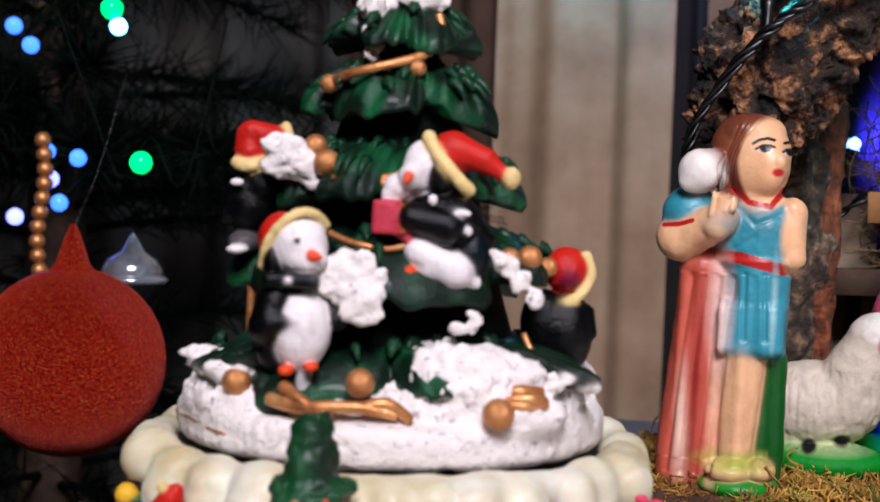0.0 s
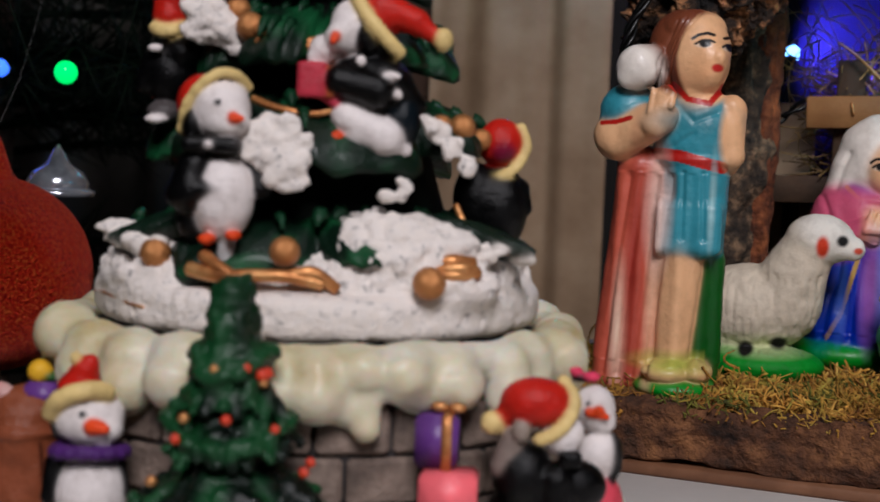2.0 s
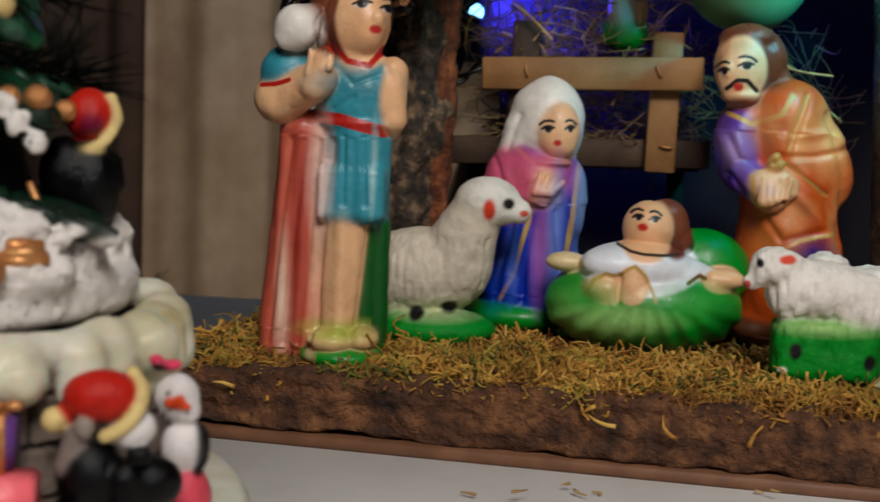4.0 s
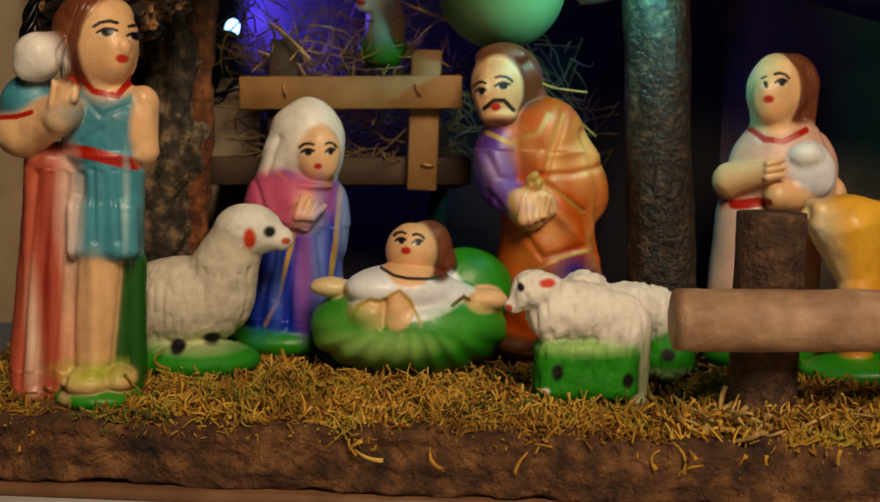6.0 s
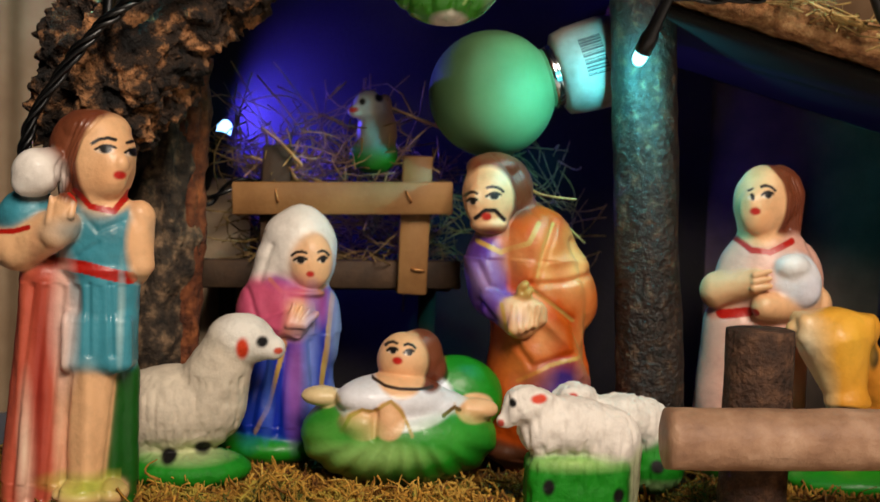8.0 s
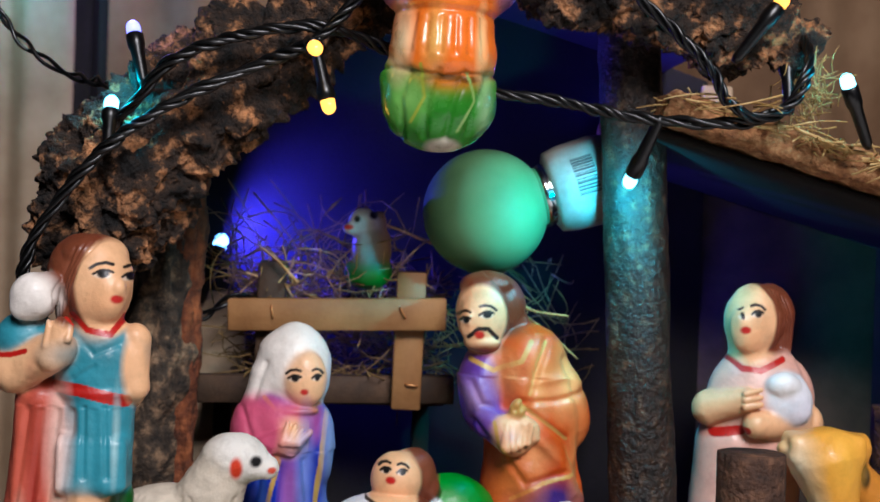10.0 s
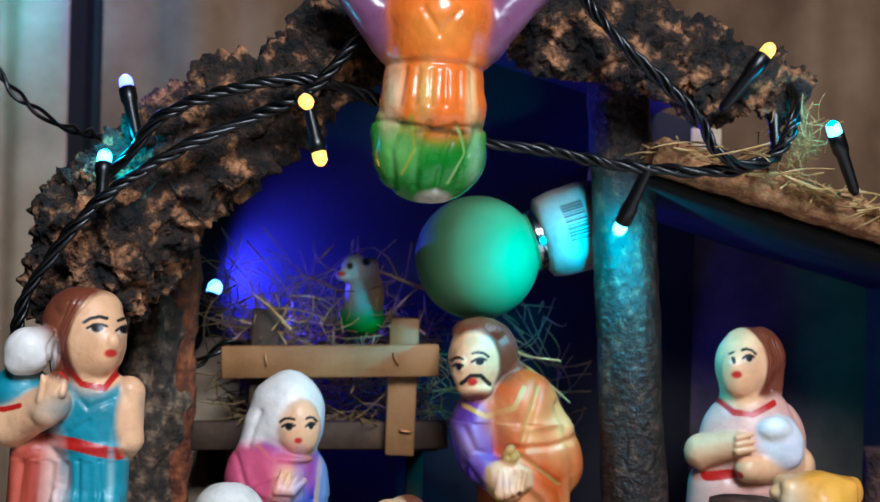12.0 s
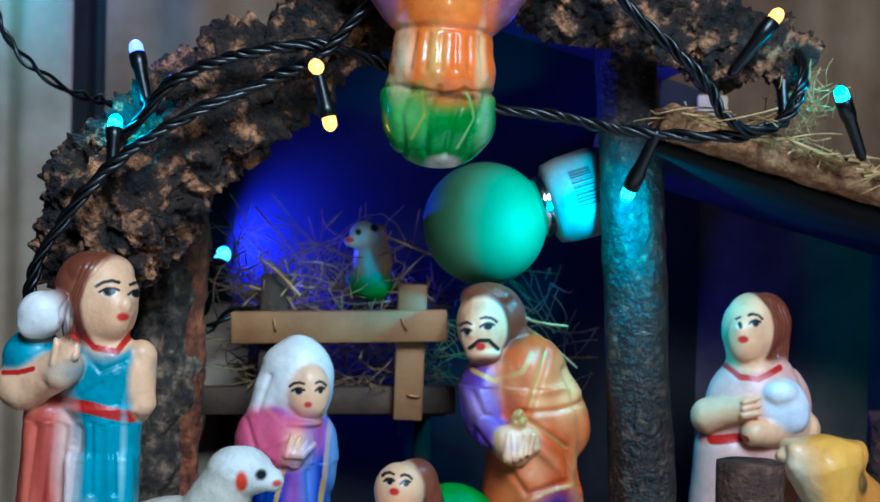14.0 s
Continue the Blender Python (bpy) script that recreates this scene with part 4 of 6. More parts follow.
c.stroke([(775, 548), (795, 540), (802, 556)], 6, GILT, 20).stroke([(584, 520), (580, 536), (584, 548)], 4, (0.2, 0.12, 0.08), 20).groove([(656, 552), (654, 596)], 5, 6, -20)
# The dark green band puts the shade under the cushion into the paint.
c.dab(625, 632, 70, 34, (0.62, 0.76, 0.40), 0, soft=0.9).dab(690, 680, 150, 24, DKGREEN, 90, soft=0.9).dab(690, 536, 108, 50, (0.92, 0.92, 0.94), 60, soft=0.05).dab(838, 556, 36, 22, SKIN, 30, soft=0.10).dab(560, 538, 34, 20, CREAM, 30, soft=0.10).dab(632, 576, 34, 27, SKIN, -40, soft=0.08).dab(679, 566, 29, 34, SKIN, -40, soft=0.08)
head(c, (754, 468, 34, 52), (700, 472, 50, 56))
c.stroke([(650, 498), (672, 508), (697, 512), (728, 513), (756, 511)], 5, (0.2, 0.12, 0.08), 40)
c.stroke([(597, 590), (611, 561), (632, 549), (654, 552), (668, 540), (682, 532), (700, 550), (712, 572), (720, 590)], 6, GILT, -10).stroke([(776, 560), (796, 546), (806, 552)], 7, (0.42, 0.30, 0.14), 20)
# Lighter greens put the light on the cushion's top into the paint.
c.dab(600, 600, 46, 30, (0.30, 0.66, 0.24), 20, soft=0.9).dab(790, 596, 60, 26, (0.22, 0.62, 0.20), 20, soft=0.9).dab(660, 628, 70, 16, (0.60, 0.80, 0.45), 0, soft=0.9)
face(c, [(684, 450, 8), (713, 452, 8)], (693, 467, 9), 0, 0.75)
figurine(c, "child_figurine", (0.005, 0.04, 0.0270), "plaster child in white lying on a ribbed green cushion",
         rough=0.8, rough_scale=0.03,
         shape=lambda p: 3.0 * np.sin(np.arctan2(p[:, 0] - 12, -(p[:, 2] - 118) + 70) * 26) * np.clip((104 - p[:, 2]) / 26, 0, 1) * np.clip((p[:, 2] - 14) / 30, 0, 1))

# standing bearded man in an orange cloak
c = Clay(0.0002045, (860, 672), melt=12, step=2.3)
c.cap((935, 15, 275), (962, 22, 610), 78, 98, ORANGE).ball((968, 6, 370), (84, 72, 120), ORANGE)
c.ball((856, 0, 318), (46, 58, 86), VIOLET, 8).ball((880, 5, 268), (52, 50, 38), ORANGE, 8)
c.ball((852, -8, 178), (50, 52, 68), SKIN).ball((838, -42, 195), (32, 26, 44), SKIN).ball((822, -58, 188), (10, 12, 16), SKIN, 5)
c.ball((880, 18, 168), (52, 52, 58), HAIR, 4).ball((858, 4, 130), (50, 50, 26), HAIR, 4).cap((905, 16, 190), (938, 12, 222), 30, 16, HAIR, 4)
c.ball((848, -34, 232), (34, 28, 18), (0.62, 0.36, 0.24), 5)
c.cap((868, -40, 375), (900, -72, 395), 34, 26, VIOLET, 8).ball((908, -72, 388), (42, 26, 40), SKIN, 4)
for i in range(4):
    c.cap((890 + 13 * i, -96, 412 - 3 * i), (892 + 14 * i, -90, 372), 8, 6, SKIN, 2)
c.ball((910, -80, 345), (18, 16, 18), GILT, 5)
c.ball((950, 5, 640), (100, 80, 40), (0.30, 0.16, 0.08), 8)
head(c, (874, 162, 64, 62), (838, 192, 38, 58))
c.dab(882, 158, 58, 58, (0.42, 0.20, 0.11), 60, soft=0.4).dab(844, 190, 46, 62, SKIN, 20, soft=0.07).dab(852, 243, 30, 9, (0.50, 0.27, 0.17), 10, soft=0.7)
for k in range(6):
    c.groove([(852 + 9 * k, 108 + 4 * k), (884 + 7 * k, 140 + 6 * k), (900 + 8 * k, 190 + 6 * k)], 2.4, 2.6)
c.dab(980, 510, 62, 34, (0.24, 0.14, 0.45), 0, soft=0.5).stroke([(905, 508), (960, 478), (1030, 462)], 7, GILT, 0).stroke([(920, 340), (985, 385), (1005, 400)], 6, GILT, 0)
c.stroke([(965, 225), (945, 265), (935, 320)], 7, GILT, 0).stroke([(830, 262), (870, 280), (918, 262), (936, 228)], 9, GILT, 10).stroke([(872, 370), (880, 410), (900, 430)], 6, GILT, -20)
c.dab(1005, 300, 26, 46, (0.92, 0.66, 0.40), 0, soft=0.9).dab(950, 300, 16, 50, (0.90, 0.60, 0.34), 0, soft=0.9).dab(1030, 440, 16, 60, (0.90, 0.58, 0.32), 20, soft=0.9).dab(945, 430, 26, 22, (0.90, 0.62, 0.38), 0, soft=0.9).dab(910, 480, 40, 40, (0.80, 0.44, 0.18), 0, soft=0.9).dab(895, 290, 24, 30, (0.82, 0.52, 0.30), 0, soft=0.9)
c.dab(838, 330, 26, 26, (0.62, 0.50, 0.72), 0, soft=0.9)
c.groove([(965, 225), (930, 330), (905, 345)], 7, 7).groove([(925, 335), (985, 330), (1035, 318)], 6, 6).groove([(930, 350), (1000, 400), (1046, 500)], 7, 7)
c.groove([(1000, 260), (1030, 360), (1045, 480)], 8, 6).groove([(900, 440), (930, 480), (1000, 460)], 7, 5).groove([(830, 300), (850, 340), (880, 350)], 6, 5).groove([(835, 370), (860, 400)], 6, 5)
c.groove([(950, 400), (990, 440), (1020, 500)], 9, -5).groove([(940, 300), (1000, 290), (1030, 300)], 8, -4)
face(c, [(815, 190, 7), (852, 180, 12)], (841, 216, 7), 0, 0.85)
c.stroke([(822, 220), (838, 206), (856, 206), (874, 222)], 8, BLACK, -10).dab(841, 217, 9, 7, (0.75, 0.15, 0.08), -10)
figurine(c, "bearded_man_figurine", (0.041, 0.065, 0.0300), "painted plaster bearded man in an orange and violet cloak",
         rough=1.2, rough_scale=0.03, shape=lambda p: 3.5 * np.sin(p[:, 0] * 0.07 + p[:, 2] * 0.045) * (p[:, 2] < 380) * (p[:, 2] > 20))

# two small lambs
for name, unit, origin, place, flip in (("front", 0.0001755, (930, 740), (0.047, -0.006, 0.0320), 0), ("rear", 0.000186, (1190, 700), (0.100, 0.022, 0.0330), 1)):
    c = Clay(unit, origin, melt=11, step=2.8)
    if not flip:
        c.ball((1000, 5, 585), (92, 56, 56), WHITE).ball((1075, 12, 610), (62, 54, 62), WHITE).ball((950, -4, 580), (42, 46, 62), WHITE)
        c.ball((920, -20, 540), (42, 36, 34), WHITE).cap((905, -24, 548), (880, -26, 572), 28, 15, WHITE)
        c.ball((945, -30, 530), (22, 14, 14), WHITE, 6)
        c.box((1020, 8, 690), (94, 46, 56), 24, GREEN, 10).cap((1112, 6, 630), (1114, 2, 745), 28, 20, (0.80, 0.82, 0.66), 8)
        c.dab(938, 527, 15, 8, (0.85, 0.28, 0.18), 0).dab(891, 535, 6, 8, BLACK, 0).dab(872, 575, 6, 8, (0.75, 0.3, 0.25), 0)
        c.dab(963, 690, 11, 15, BLACK, 0).dab(1092, 705, 11, 15, BLACK, 0).dab(942, 725, 8, 6, WHITE, 0)
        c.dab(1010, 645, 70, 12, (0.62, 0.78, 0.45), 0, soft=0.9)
    else:
        c.ball((1090, 0, 572), (84, 54, 46), WHITE).ball((1145, 8, 585), (46, 46, 48), WHITE)
        c.ball((1005, -14, 538), (44, 38, 34), WHITE).ball((996, -40, 528), (24, 12, 20), WHITE, 6)
        c.ball((1160, 4, 668), (58, 46, 46), GREEN, 10).cap((1160, 4, 610), (1165, 4, 650), 34, 36, GREEN, 10).cap((1060, 4, 600), (1070, 4, 690), 32, 36, GREEN, 10)
        c.dab(996, 528, 10, 9, (0.82, 0.22, 0.16), -10).dab(1158, 655, 13, 12, BLACK, 0).dab(1160, 692, 60, 9, (0.60, 0.75, 0.50), 0, soft=0.8)
    figurine(c, "lamb_figurine", place, "small white plaster lamb on a green base" + (" behind another" if flip else " with black hooves"), material=CHALK,
             rough=0.8, rough_scale=0.05, shape=lambda p: 4.0 * np.minimum(vnoise(p * np.array((1.6, 1, 0.45)), 0.08, 7), 0.15))

# second shepherd, holding a lamb
c = Clay(0.0002027, (1250, 672), melt=12, step=2.3)
PALEPINK = (0.86, 0.66, 0.59)
c.ball((1368, 6, 335), (100, 72, 104), PALEPINK).cap((1318, 12, 420), (1292, 15, 640), 66, 58, PALEPINK).cap((1380, 14, 430), (1390, 16, 640), 66, 60, PALEPINK)
c.ball((1348, -6, 188), (54, 54, 68), SKIN).ball((1328, -42, 200), (34, 26, 44), SKIN).ball((1310, -56, 190), (9, 10, 14), SKIN, 5).cap((1345, 0, 235), (1350, 0, 262), 40, 46, SKIN)
c.ball((1384, 20, 178), (46, 50, 58), HAIR, 4).ball((1360, 10, 144), (44, 44, 24), HAIR, 4).cap((1402, 14, 190), (1404, 12, 240), 28, 22, HAIR, 4)
c.cap((1270, -14, 350), (1322, -62, 328), 34, 22, SKIN, 6).cap((1440, -20, 372), (1340, -66, 372), 38, 24, SKIN, 6)
for i in range(3):
    c.cap((1315, -80, 315 + 12 * i), (1342, -82, 308 + 13 * i), 7, 5, SKIN, 2)
c.ball((1400, -50, 330), (48, 30, 50), (0.86, 0.86, 0.88), 16).ball((1386, -70, 300), (30, 18, 22), (0.90, 0.90, 0.90), 8).ball((1414, -72, 342), (22, 12, 24), (0.84, 0.84, 0.88), 14)
c.ball((1340, 10, 668), (110, 80, 42), GREEN, 6)
c.stroke([(1296, 250), (1318, 274), (1350, 276), (1394, 256)], 11, RED, 20).stroke([(1274, 392), (1318, 384)], 17, RED, 20).stroke([(1262, 305), (1270, 295)], 8, RED, 20)
head(c, (1380, 176, 58, 70), (1329, 190, 46, 74))
for k in range(6):
    c.groove([(1352 + 10 * k, 120 + 5 * k), (1382 + 7 * k, 160 + 6 * k), (1384 + 7 * k, 240)], 2.4, 2.6)
c.groove([(1300, 430), (1275, 640)], 6, 5).groove([(1350, 430), (1345, 640)], 6, 5).groove([(1430, 260), (1455, 330), (1450, 380)], 7, 4)
face(c, [(1309, 178, 5), (1337, 173, 10)], (1315, 203, 9), 0, 0.85)
figurine(c, "shepherd_figurine", (0.1205, 0.06, 0.0328), "painted plaster shepherd in pale robe holding a small lamb",
         rough=1.2, rough_scale=0.03)

# figure hidden behind the second shepherd
c = Clay(0.00019, (0, 0), down=False, melt=12, step=4)
c.cap((0, 0, 45), (0, 0, 330), 70, 46, (0.55, 0.66, 0.70)).ball((0, -8, 410), (46, 44, 56), SKIN).ball((14, 12, 420), (44, 42, 54), HAIR, 4)
figurine(c, "standing_figurine", (0.1495, 0.112, 0.0225), "pale blue plaster figure standing behind the shepherd", rough=1, rough_scale=0.03)

# ox
c = Clay(0.00019, (1480, 718), melt=12, step=3)
OCHRE = (0.90, 0.62, 0.20)
c.box((1470, -24, 408), (72, 38, 28), 16, OCHRE, 14).cap((1474, -30, 436), (1494, -46, 520), 66, 40, OCHRE, 20).ball((1496, -56, 540), (42, 34, 24), OCHRE, 12).ball((1548, -10, 412), (20, 22, 30), OCHRE, 14)
c.ball((1405, -24, 410), (22, 18, 16), OCHRE, 6)
c.ball((1625, 60, 560), (110, 74, 78), (0.80, 0.50, 0.18)).cap((1540, 0, 470), (1600, 40, 540), 40, 60, (0.84, 0.55, 0.18)).cap((1520, 20, 560), (1520, 20, 690), 32, 28, (0.80, 0.50, 0.18)).cap((1650, 40, 560), (1650, 40, 690), 32, 28, (0.80, 0.50, 0.18))
c.ball((1570, 30, 705), (150, 90, 36), GREEN, 8)
c.dab(1548, 455, 11, 26, BLACK, 0).dab(1480, 550, 30, 9, BLACK, 0).dab(1425, 500, 12, 26, (0.95, 0.86, 0.62), 0, soft=0.8).dab(1410, 450, 26, 56, (0.95, 0.90, 0.76), 0, soft=0.9).dab(1440, 520, 18, 40, (0.95, 0.88, 0.70), 0, soft=0.9)
c.dab(1490, 420, 40, 60, (0.95, 0.72, 0.25), 0, soft=0.9)
figurine(c, "ox_figurine", (0.159, 0.033, 0.0295), "yellow plaster ox with black markings", rough=1.5, rough_scale=0.03)

# little animal on the rack
c = Clay(0.001, down=False, melt=2.0, step=0.6)
c.ball((0, 0, 6), (9.5, 8, 7), GREEN).ball((1, 0, 15), (8, 7, 11), (0.62, 0.46, 0.28)).ball((-2.5, -2, 25), (6.2, 6, 6.2), (0.85, 0.85, 0.82)).ball((-7.5, -4, 23), (3.2, 3, 2.6), (0.85, 0.85, 0.82), 1.2)
c.ball((3.5, 1, 25), (3.2, 3.4, 5.2), (0.55, 0.38, 0.22), 1).ball((-1, -4, 15), (5, 4, 9), (0.80, 0.82, 0.78), 1.5)
c.dab(-8.4, 23.4, 2.0, 1.1, (0.8, 0.2, 0.12), 4).dab(-5.0, 26.6, 1.2, 1.3, BLACK, 4).dab(1.4, 28.4, 1.7, 1.7, BLACK, 4).dab(-9.6, 25.6, 1.1, 1.1, BLACK, 4)
figurine(c, "dog_figurine", (-0.003, 0.099, 0.1375), "tiny white and tan plaster dog on a green base", rough=0.15, rough_scale=0.3, blur=1.0)

# hanging ornament
c = Clay(0.001, down=False, melt=3.0, step=0.6)
OR2 = (0.92, 0.46, 0.10)
c.ball((0, 0, -13), (19.6, 14, 15), (0.20, 0.52, 0.12)).ball((-1, 0, -5), (19.8, 14, 12), (0.24, 0.58, 0.16))
c.cap((0, 0, 4), (0, 0, 14), 18.6, 17.2, OR2, 1.2).cap((0, 0, 16), (0, 0, 30), 17.0, 19.5, OR2, 1.5).ball((0, 0, 15.4), (17.8, 14, 1.6), (0.70, 0.40, 0.14), 1)
c.cap((-15, 0, 26), (-34, 0, 46), 9, 7, (0.50, 0.32, 0.45), 3).cap((15, 0, 26), (34, 0, 46), 9, 7, (0.50, 0.32, 0.45), 3)
c.ball((0, 0, 52), (13, 12, 15), (0.86, 0.68, 0.52), 2).ball((0, 0, 68), (4, 4, 4), GILT, 1)
c.stroke([(-19, 2), (-14, -3), (-6, -6), (8, -6), (19, -3)], 1.6, (0.45, 0.28, 0.08), 30, 0.6)
for gx in (-12, -7, -2, 3, 8, 13):
    c.groove([(gx, 2), (gx * 0.92, 13)], 1.0, 0.7)
for gx in (-14, -5, 4, 12):
    c.groove([(gx + 3, -4), (gx, -12), (gx * 0.8 - 1, -24)], 1.2, 0.8)
c.groove([(-18, 15.4), (18, 15.4)], 1.2, 1.2).groove([(-6, 32), (0, 24), (6, 32)], 1.1, 0.7).groove([(-20, -2.5), (0, -6), (20, -2.5)], 0.9, 0.9)
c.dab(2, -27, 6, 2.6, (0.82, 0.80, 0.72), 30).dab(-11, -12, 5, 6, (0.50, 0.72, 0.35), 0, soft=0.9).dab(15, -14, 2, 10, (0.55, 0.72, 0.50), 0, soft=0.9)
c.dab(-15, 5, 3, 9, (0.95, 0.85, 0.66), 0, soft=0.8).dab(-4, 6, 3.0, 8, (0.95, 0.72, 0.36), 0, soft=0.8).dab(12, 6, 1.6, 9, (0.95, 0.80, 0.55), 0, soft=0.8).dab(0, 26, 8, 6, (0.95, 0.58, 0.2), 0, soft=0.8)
c.stroke([(-8, -2), (-6, -12), (-10, -20)], 0.9, (0.62, 0.66, 0.20), 0, 0.5).stroke([(8, -4), (11, -12), (6, -22)], 0.8, (0.60, 0.75, 0.40), 0, 0.5)
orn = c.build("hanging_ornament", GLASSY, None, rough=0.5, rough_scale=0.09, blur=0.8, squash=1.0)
orn.matrix_world = pose(0.0165, 0.0, 0.2135, 0, 2, 0) @ Matrix.Diagonal((0.94, 0.94, 1, 1))
tagged(orn, "glossy orange and green glass figure ornament hanging from the roof", "ornament")
v, f = tubes([smooth_path([(0.0165 + 0.0025, 0.0, 0.283), (0.020, 0.012, 0.290), (0.022, 0.03, 0.275)], 6)], 0.0006, 5)
tagged(raw("hanging_loop", v, f, GOLD), "gold thread loop over the bark roof", "thread")


# ---- string lights ----
lights = thing("string_lights", pose(0, 0, 0), "black twisted cable with small coloured lights, switched on", "string lights")


def cable(points, radius=0.00085, twist=4, pitch=0.024):
    """Thin wires wound round one another along a line."""
    line = smooth_path(points, 14)
    d = np.gradient(line, axis=0)
    seg = np.r_[0, np.cumsum(np.linalg.norm(np.diff(line, axis=0), axis=1))]
    d /= np.linalg.norm(d, axis=1, keepdims=True)
    e1 = np.cross(d, (0.1, 0.99, 0.05))
    e1 /= np.linalg.norm(e1, axis=1, keepdims=True)
    e2 = np.cross(d, e1)
    lines = []
    for k in range(twist):
        a = 2 * math.pi * (seg / pitch + k / twist) + 0.8 * np.sin(seg * 95 + 0.3 * k)
        lines.append(line + (np.cos(a)[:, None] * e1 + np.sin(a)[:, None] * e2) * radius * (1.5 + 0.5 * np.sin(seg * (170 + 40 * k) + k * 2.1)[:, None]))
    for line in lines:
        v, f = tubes([line], radius, 7)
        raw("wire", v, f, CABLE, lights)


cable([(-0.115, 0.004, 0.138), (-0.111, 0.004, 0.155), (-0.092, 0.003, 0.181), (-0.068, 0.004, 0.199), (-0.042, 0.006, 0.212), (-0.0255, 0.006, 0.220), (-0.014, 0.006, 0.232), (-0.004, 0.008, 0.246)])
cable([(-0.098, 0.022, 0.186), (-0.084, 0.012, 0.197), (-0.072, 0.008, 0.211), (-0.055, 0.006, 0.219), (-0.033, 0.006, 0.2245), (-0.018, 0.008, 0.2245), (-0.003, 0.018, 0.221),
       (0.017, 0.024, 0.213), (0.037, 0.020, 0.2075), (0.056, 0.018, 0.2055), (0.0836, 0.018, 0.2008), (0.117, 0.012, 0.1995), (0.1336, 0.010, 0.2055), (0.140, 0.010, 0.216), (0.143, 0.018, 0.2265), (0.143, 0.035, 0.236)])
cable([(0.066, 0.010, 0.258), (0.078, 0.006, 0.2424), (0.093, 0.006, 0.229), (0.106, 0.006, 0.217), (0.113, 0.006, 0.2055), (0.124, 0.008, 0.2012), (0.136, 0.012, 0.206)])
cable([(-0.175, 0.11, 0.285), (-0.158, 0.09, 0.262), (-0.146, 0.08, 0.242), (-0.137, 0.08, 0.228), (-0.118, 0.072, 0.2145), (-0.100, 0.055, 0.209), (-0.088, 0.035, 0.204)], 0.0008, 2)
cable([(-0.076, 0.118, 0.126), (-0.068, 0.112, 0.124), (-0.055, 0.112, 0.132), (-0.045, 0.118, 0.130)], 0.0009, 2)


def led(tip, foot, colour, glow, power, tint, aim=None, cone=140):
    """A small lamp: black tapered socket with a domed, lit bulb at its end."""
    tip, foot = Vector(tip), Vector(foot)
    length = (tip - foot).length
    m = Matrix.Translation(foot) @ (tip - foot).to_track_quat("Z", "Y").to_matrix().to_4x4()
    socket = part("socket", lathe([(0.0012, 0), (0.0019, 0.002), (0.0023, length * 0.55), (0.0029, length * 0.62), (0.0030, length - 0.0048), (0.0024, length - 0.0042)], 16), CABLE, lights)
    socket.matrix_basis = m
    r = 0.0031 if aim and glow == "blue" else 0.0024
    bulb_ob = part("bulb", lathe([(r, 0), (r, 0.0022)] + [(r * math.cos(a), 0.0022 + r * 1.15 * math.sin(a)) for a in np.linspace(0.2, 1.5, 6)], 16), GLOW[glow], socket, "lit " + colour + " bulb")
    bulb_ob.matrix_basis = pose(0, 0, length - 0.0044)
    if power:
        way = (tip - foot).normalized()
        if aim:
            beam = lamp(colour + "_bulb_light", "SPOT", tip + way * 0.004, power, tint, 0.0022, aim)
            beam.data.spot_size, beam.data.spot_blend = radians(cone), 0.85
        else:
            lamp(colour + "_bulb_light", "POINT", tip + way * 0.004, power, tint, 0.0022)


CY, BL, AM, VI = (0.06, 0.85, 1.0), (0.08, 0.05, 1.0), (1.0, 0.5, 0.05), (0.30, 0.20, 1.0)
led((0.0842, 0.028, 0.1776), (0.0925, 0.016, 0.2014), "cyan", "cyan", 0.48, CY, (0.080, 0.075, 0.155), 172)
led((-0.0905, 0.016, 0.2005), (-0.0905, 0.010, 0.1815), "cyan", "cyan", 0.035, CY)
led((-0.0860, 0.024, 0.2265), (-0.0805, 0.018, 0.2050), "violet", "violet", 0.012, VI)
led((-0.0235, -0.008, 0.2155), (-0.0270, 0.006, 0.2205), "amber", "amber", 0.003, AM)
led((-0.0190, 0.008, 0.1975), (-0.0240, 0.010, 0.2175), "amber", "amber", 0.003, AM)
led((0.1310, 0.006, 0.2420), (0.1145, 0.008, 0.2195), "amber", "amber", 0.003, AM)
led((0.1520, 0.006, 0.2165), (0.1640, 0.014, 0.1930), "cyan", "cyan", 0.030, CY)
led((0.1395, 0.030, 0.2290), (0.1375, 0.018, 0.2040), "cyan", "cyan", 0.035, CY)
led((-0.0645, 0.1465, 0.1552), (-0.0725, 0.140, 0.1272), "blue", "blue", 1.8, BL, (-0.025, 0.160, 0.156), 160)
led((0.1120, 0.128, 0.2120), (0.1020, 0.122, 0.1930), "blue", "blue", 0.05, BL)
# Added bulb, unseen behind the pole, to tint its right edge blue.
led((0.1120, 0.108, 0.165), (0.114, 0.112, 0.1850), "blue", "blue", 0.012, BL)
led((-0.255, 0.525, 0.365), (-0.255, 0.535, 0.390), "cyan", "cyan", 0.36, CY)
led((-0.205, 0.53, 0.360), (-0.203, 0.54, 0.385), "violet", "violet", 0.25, VI)

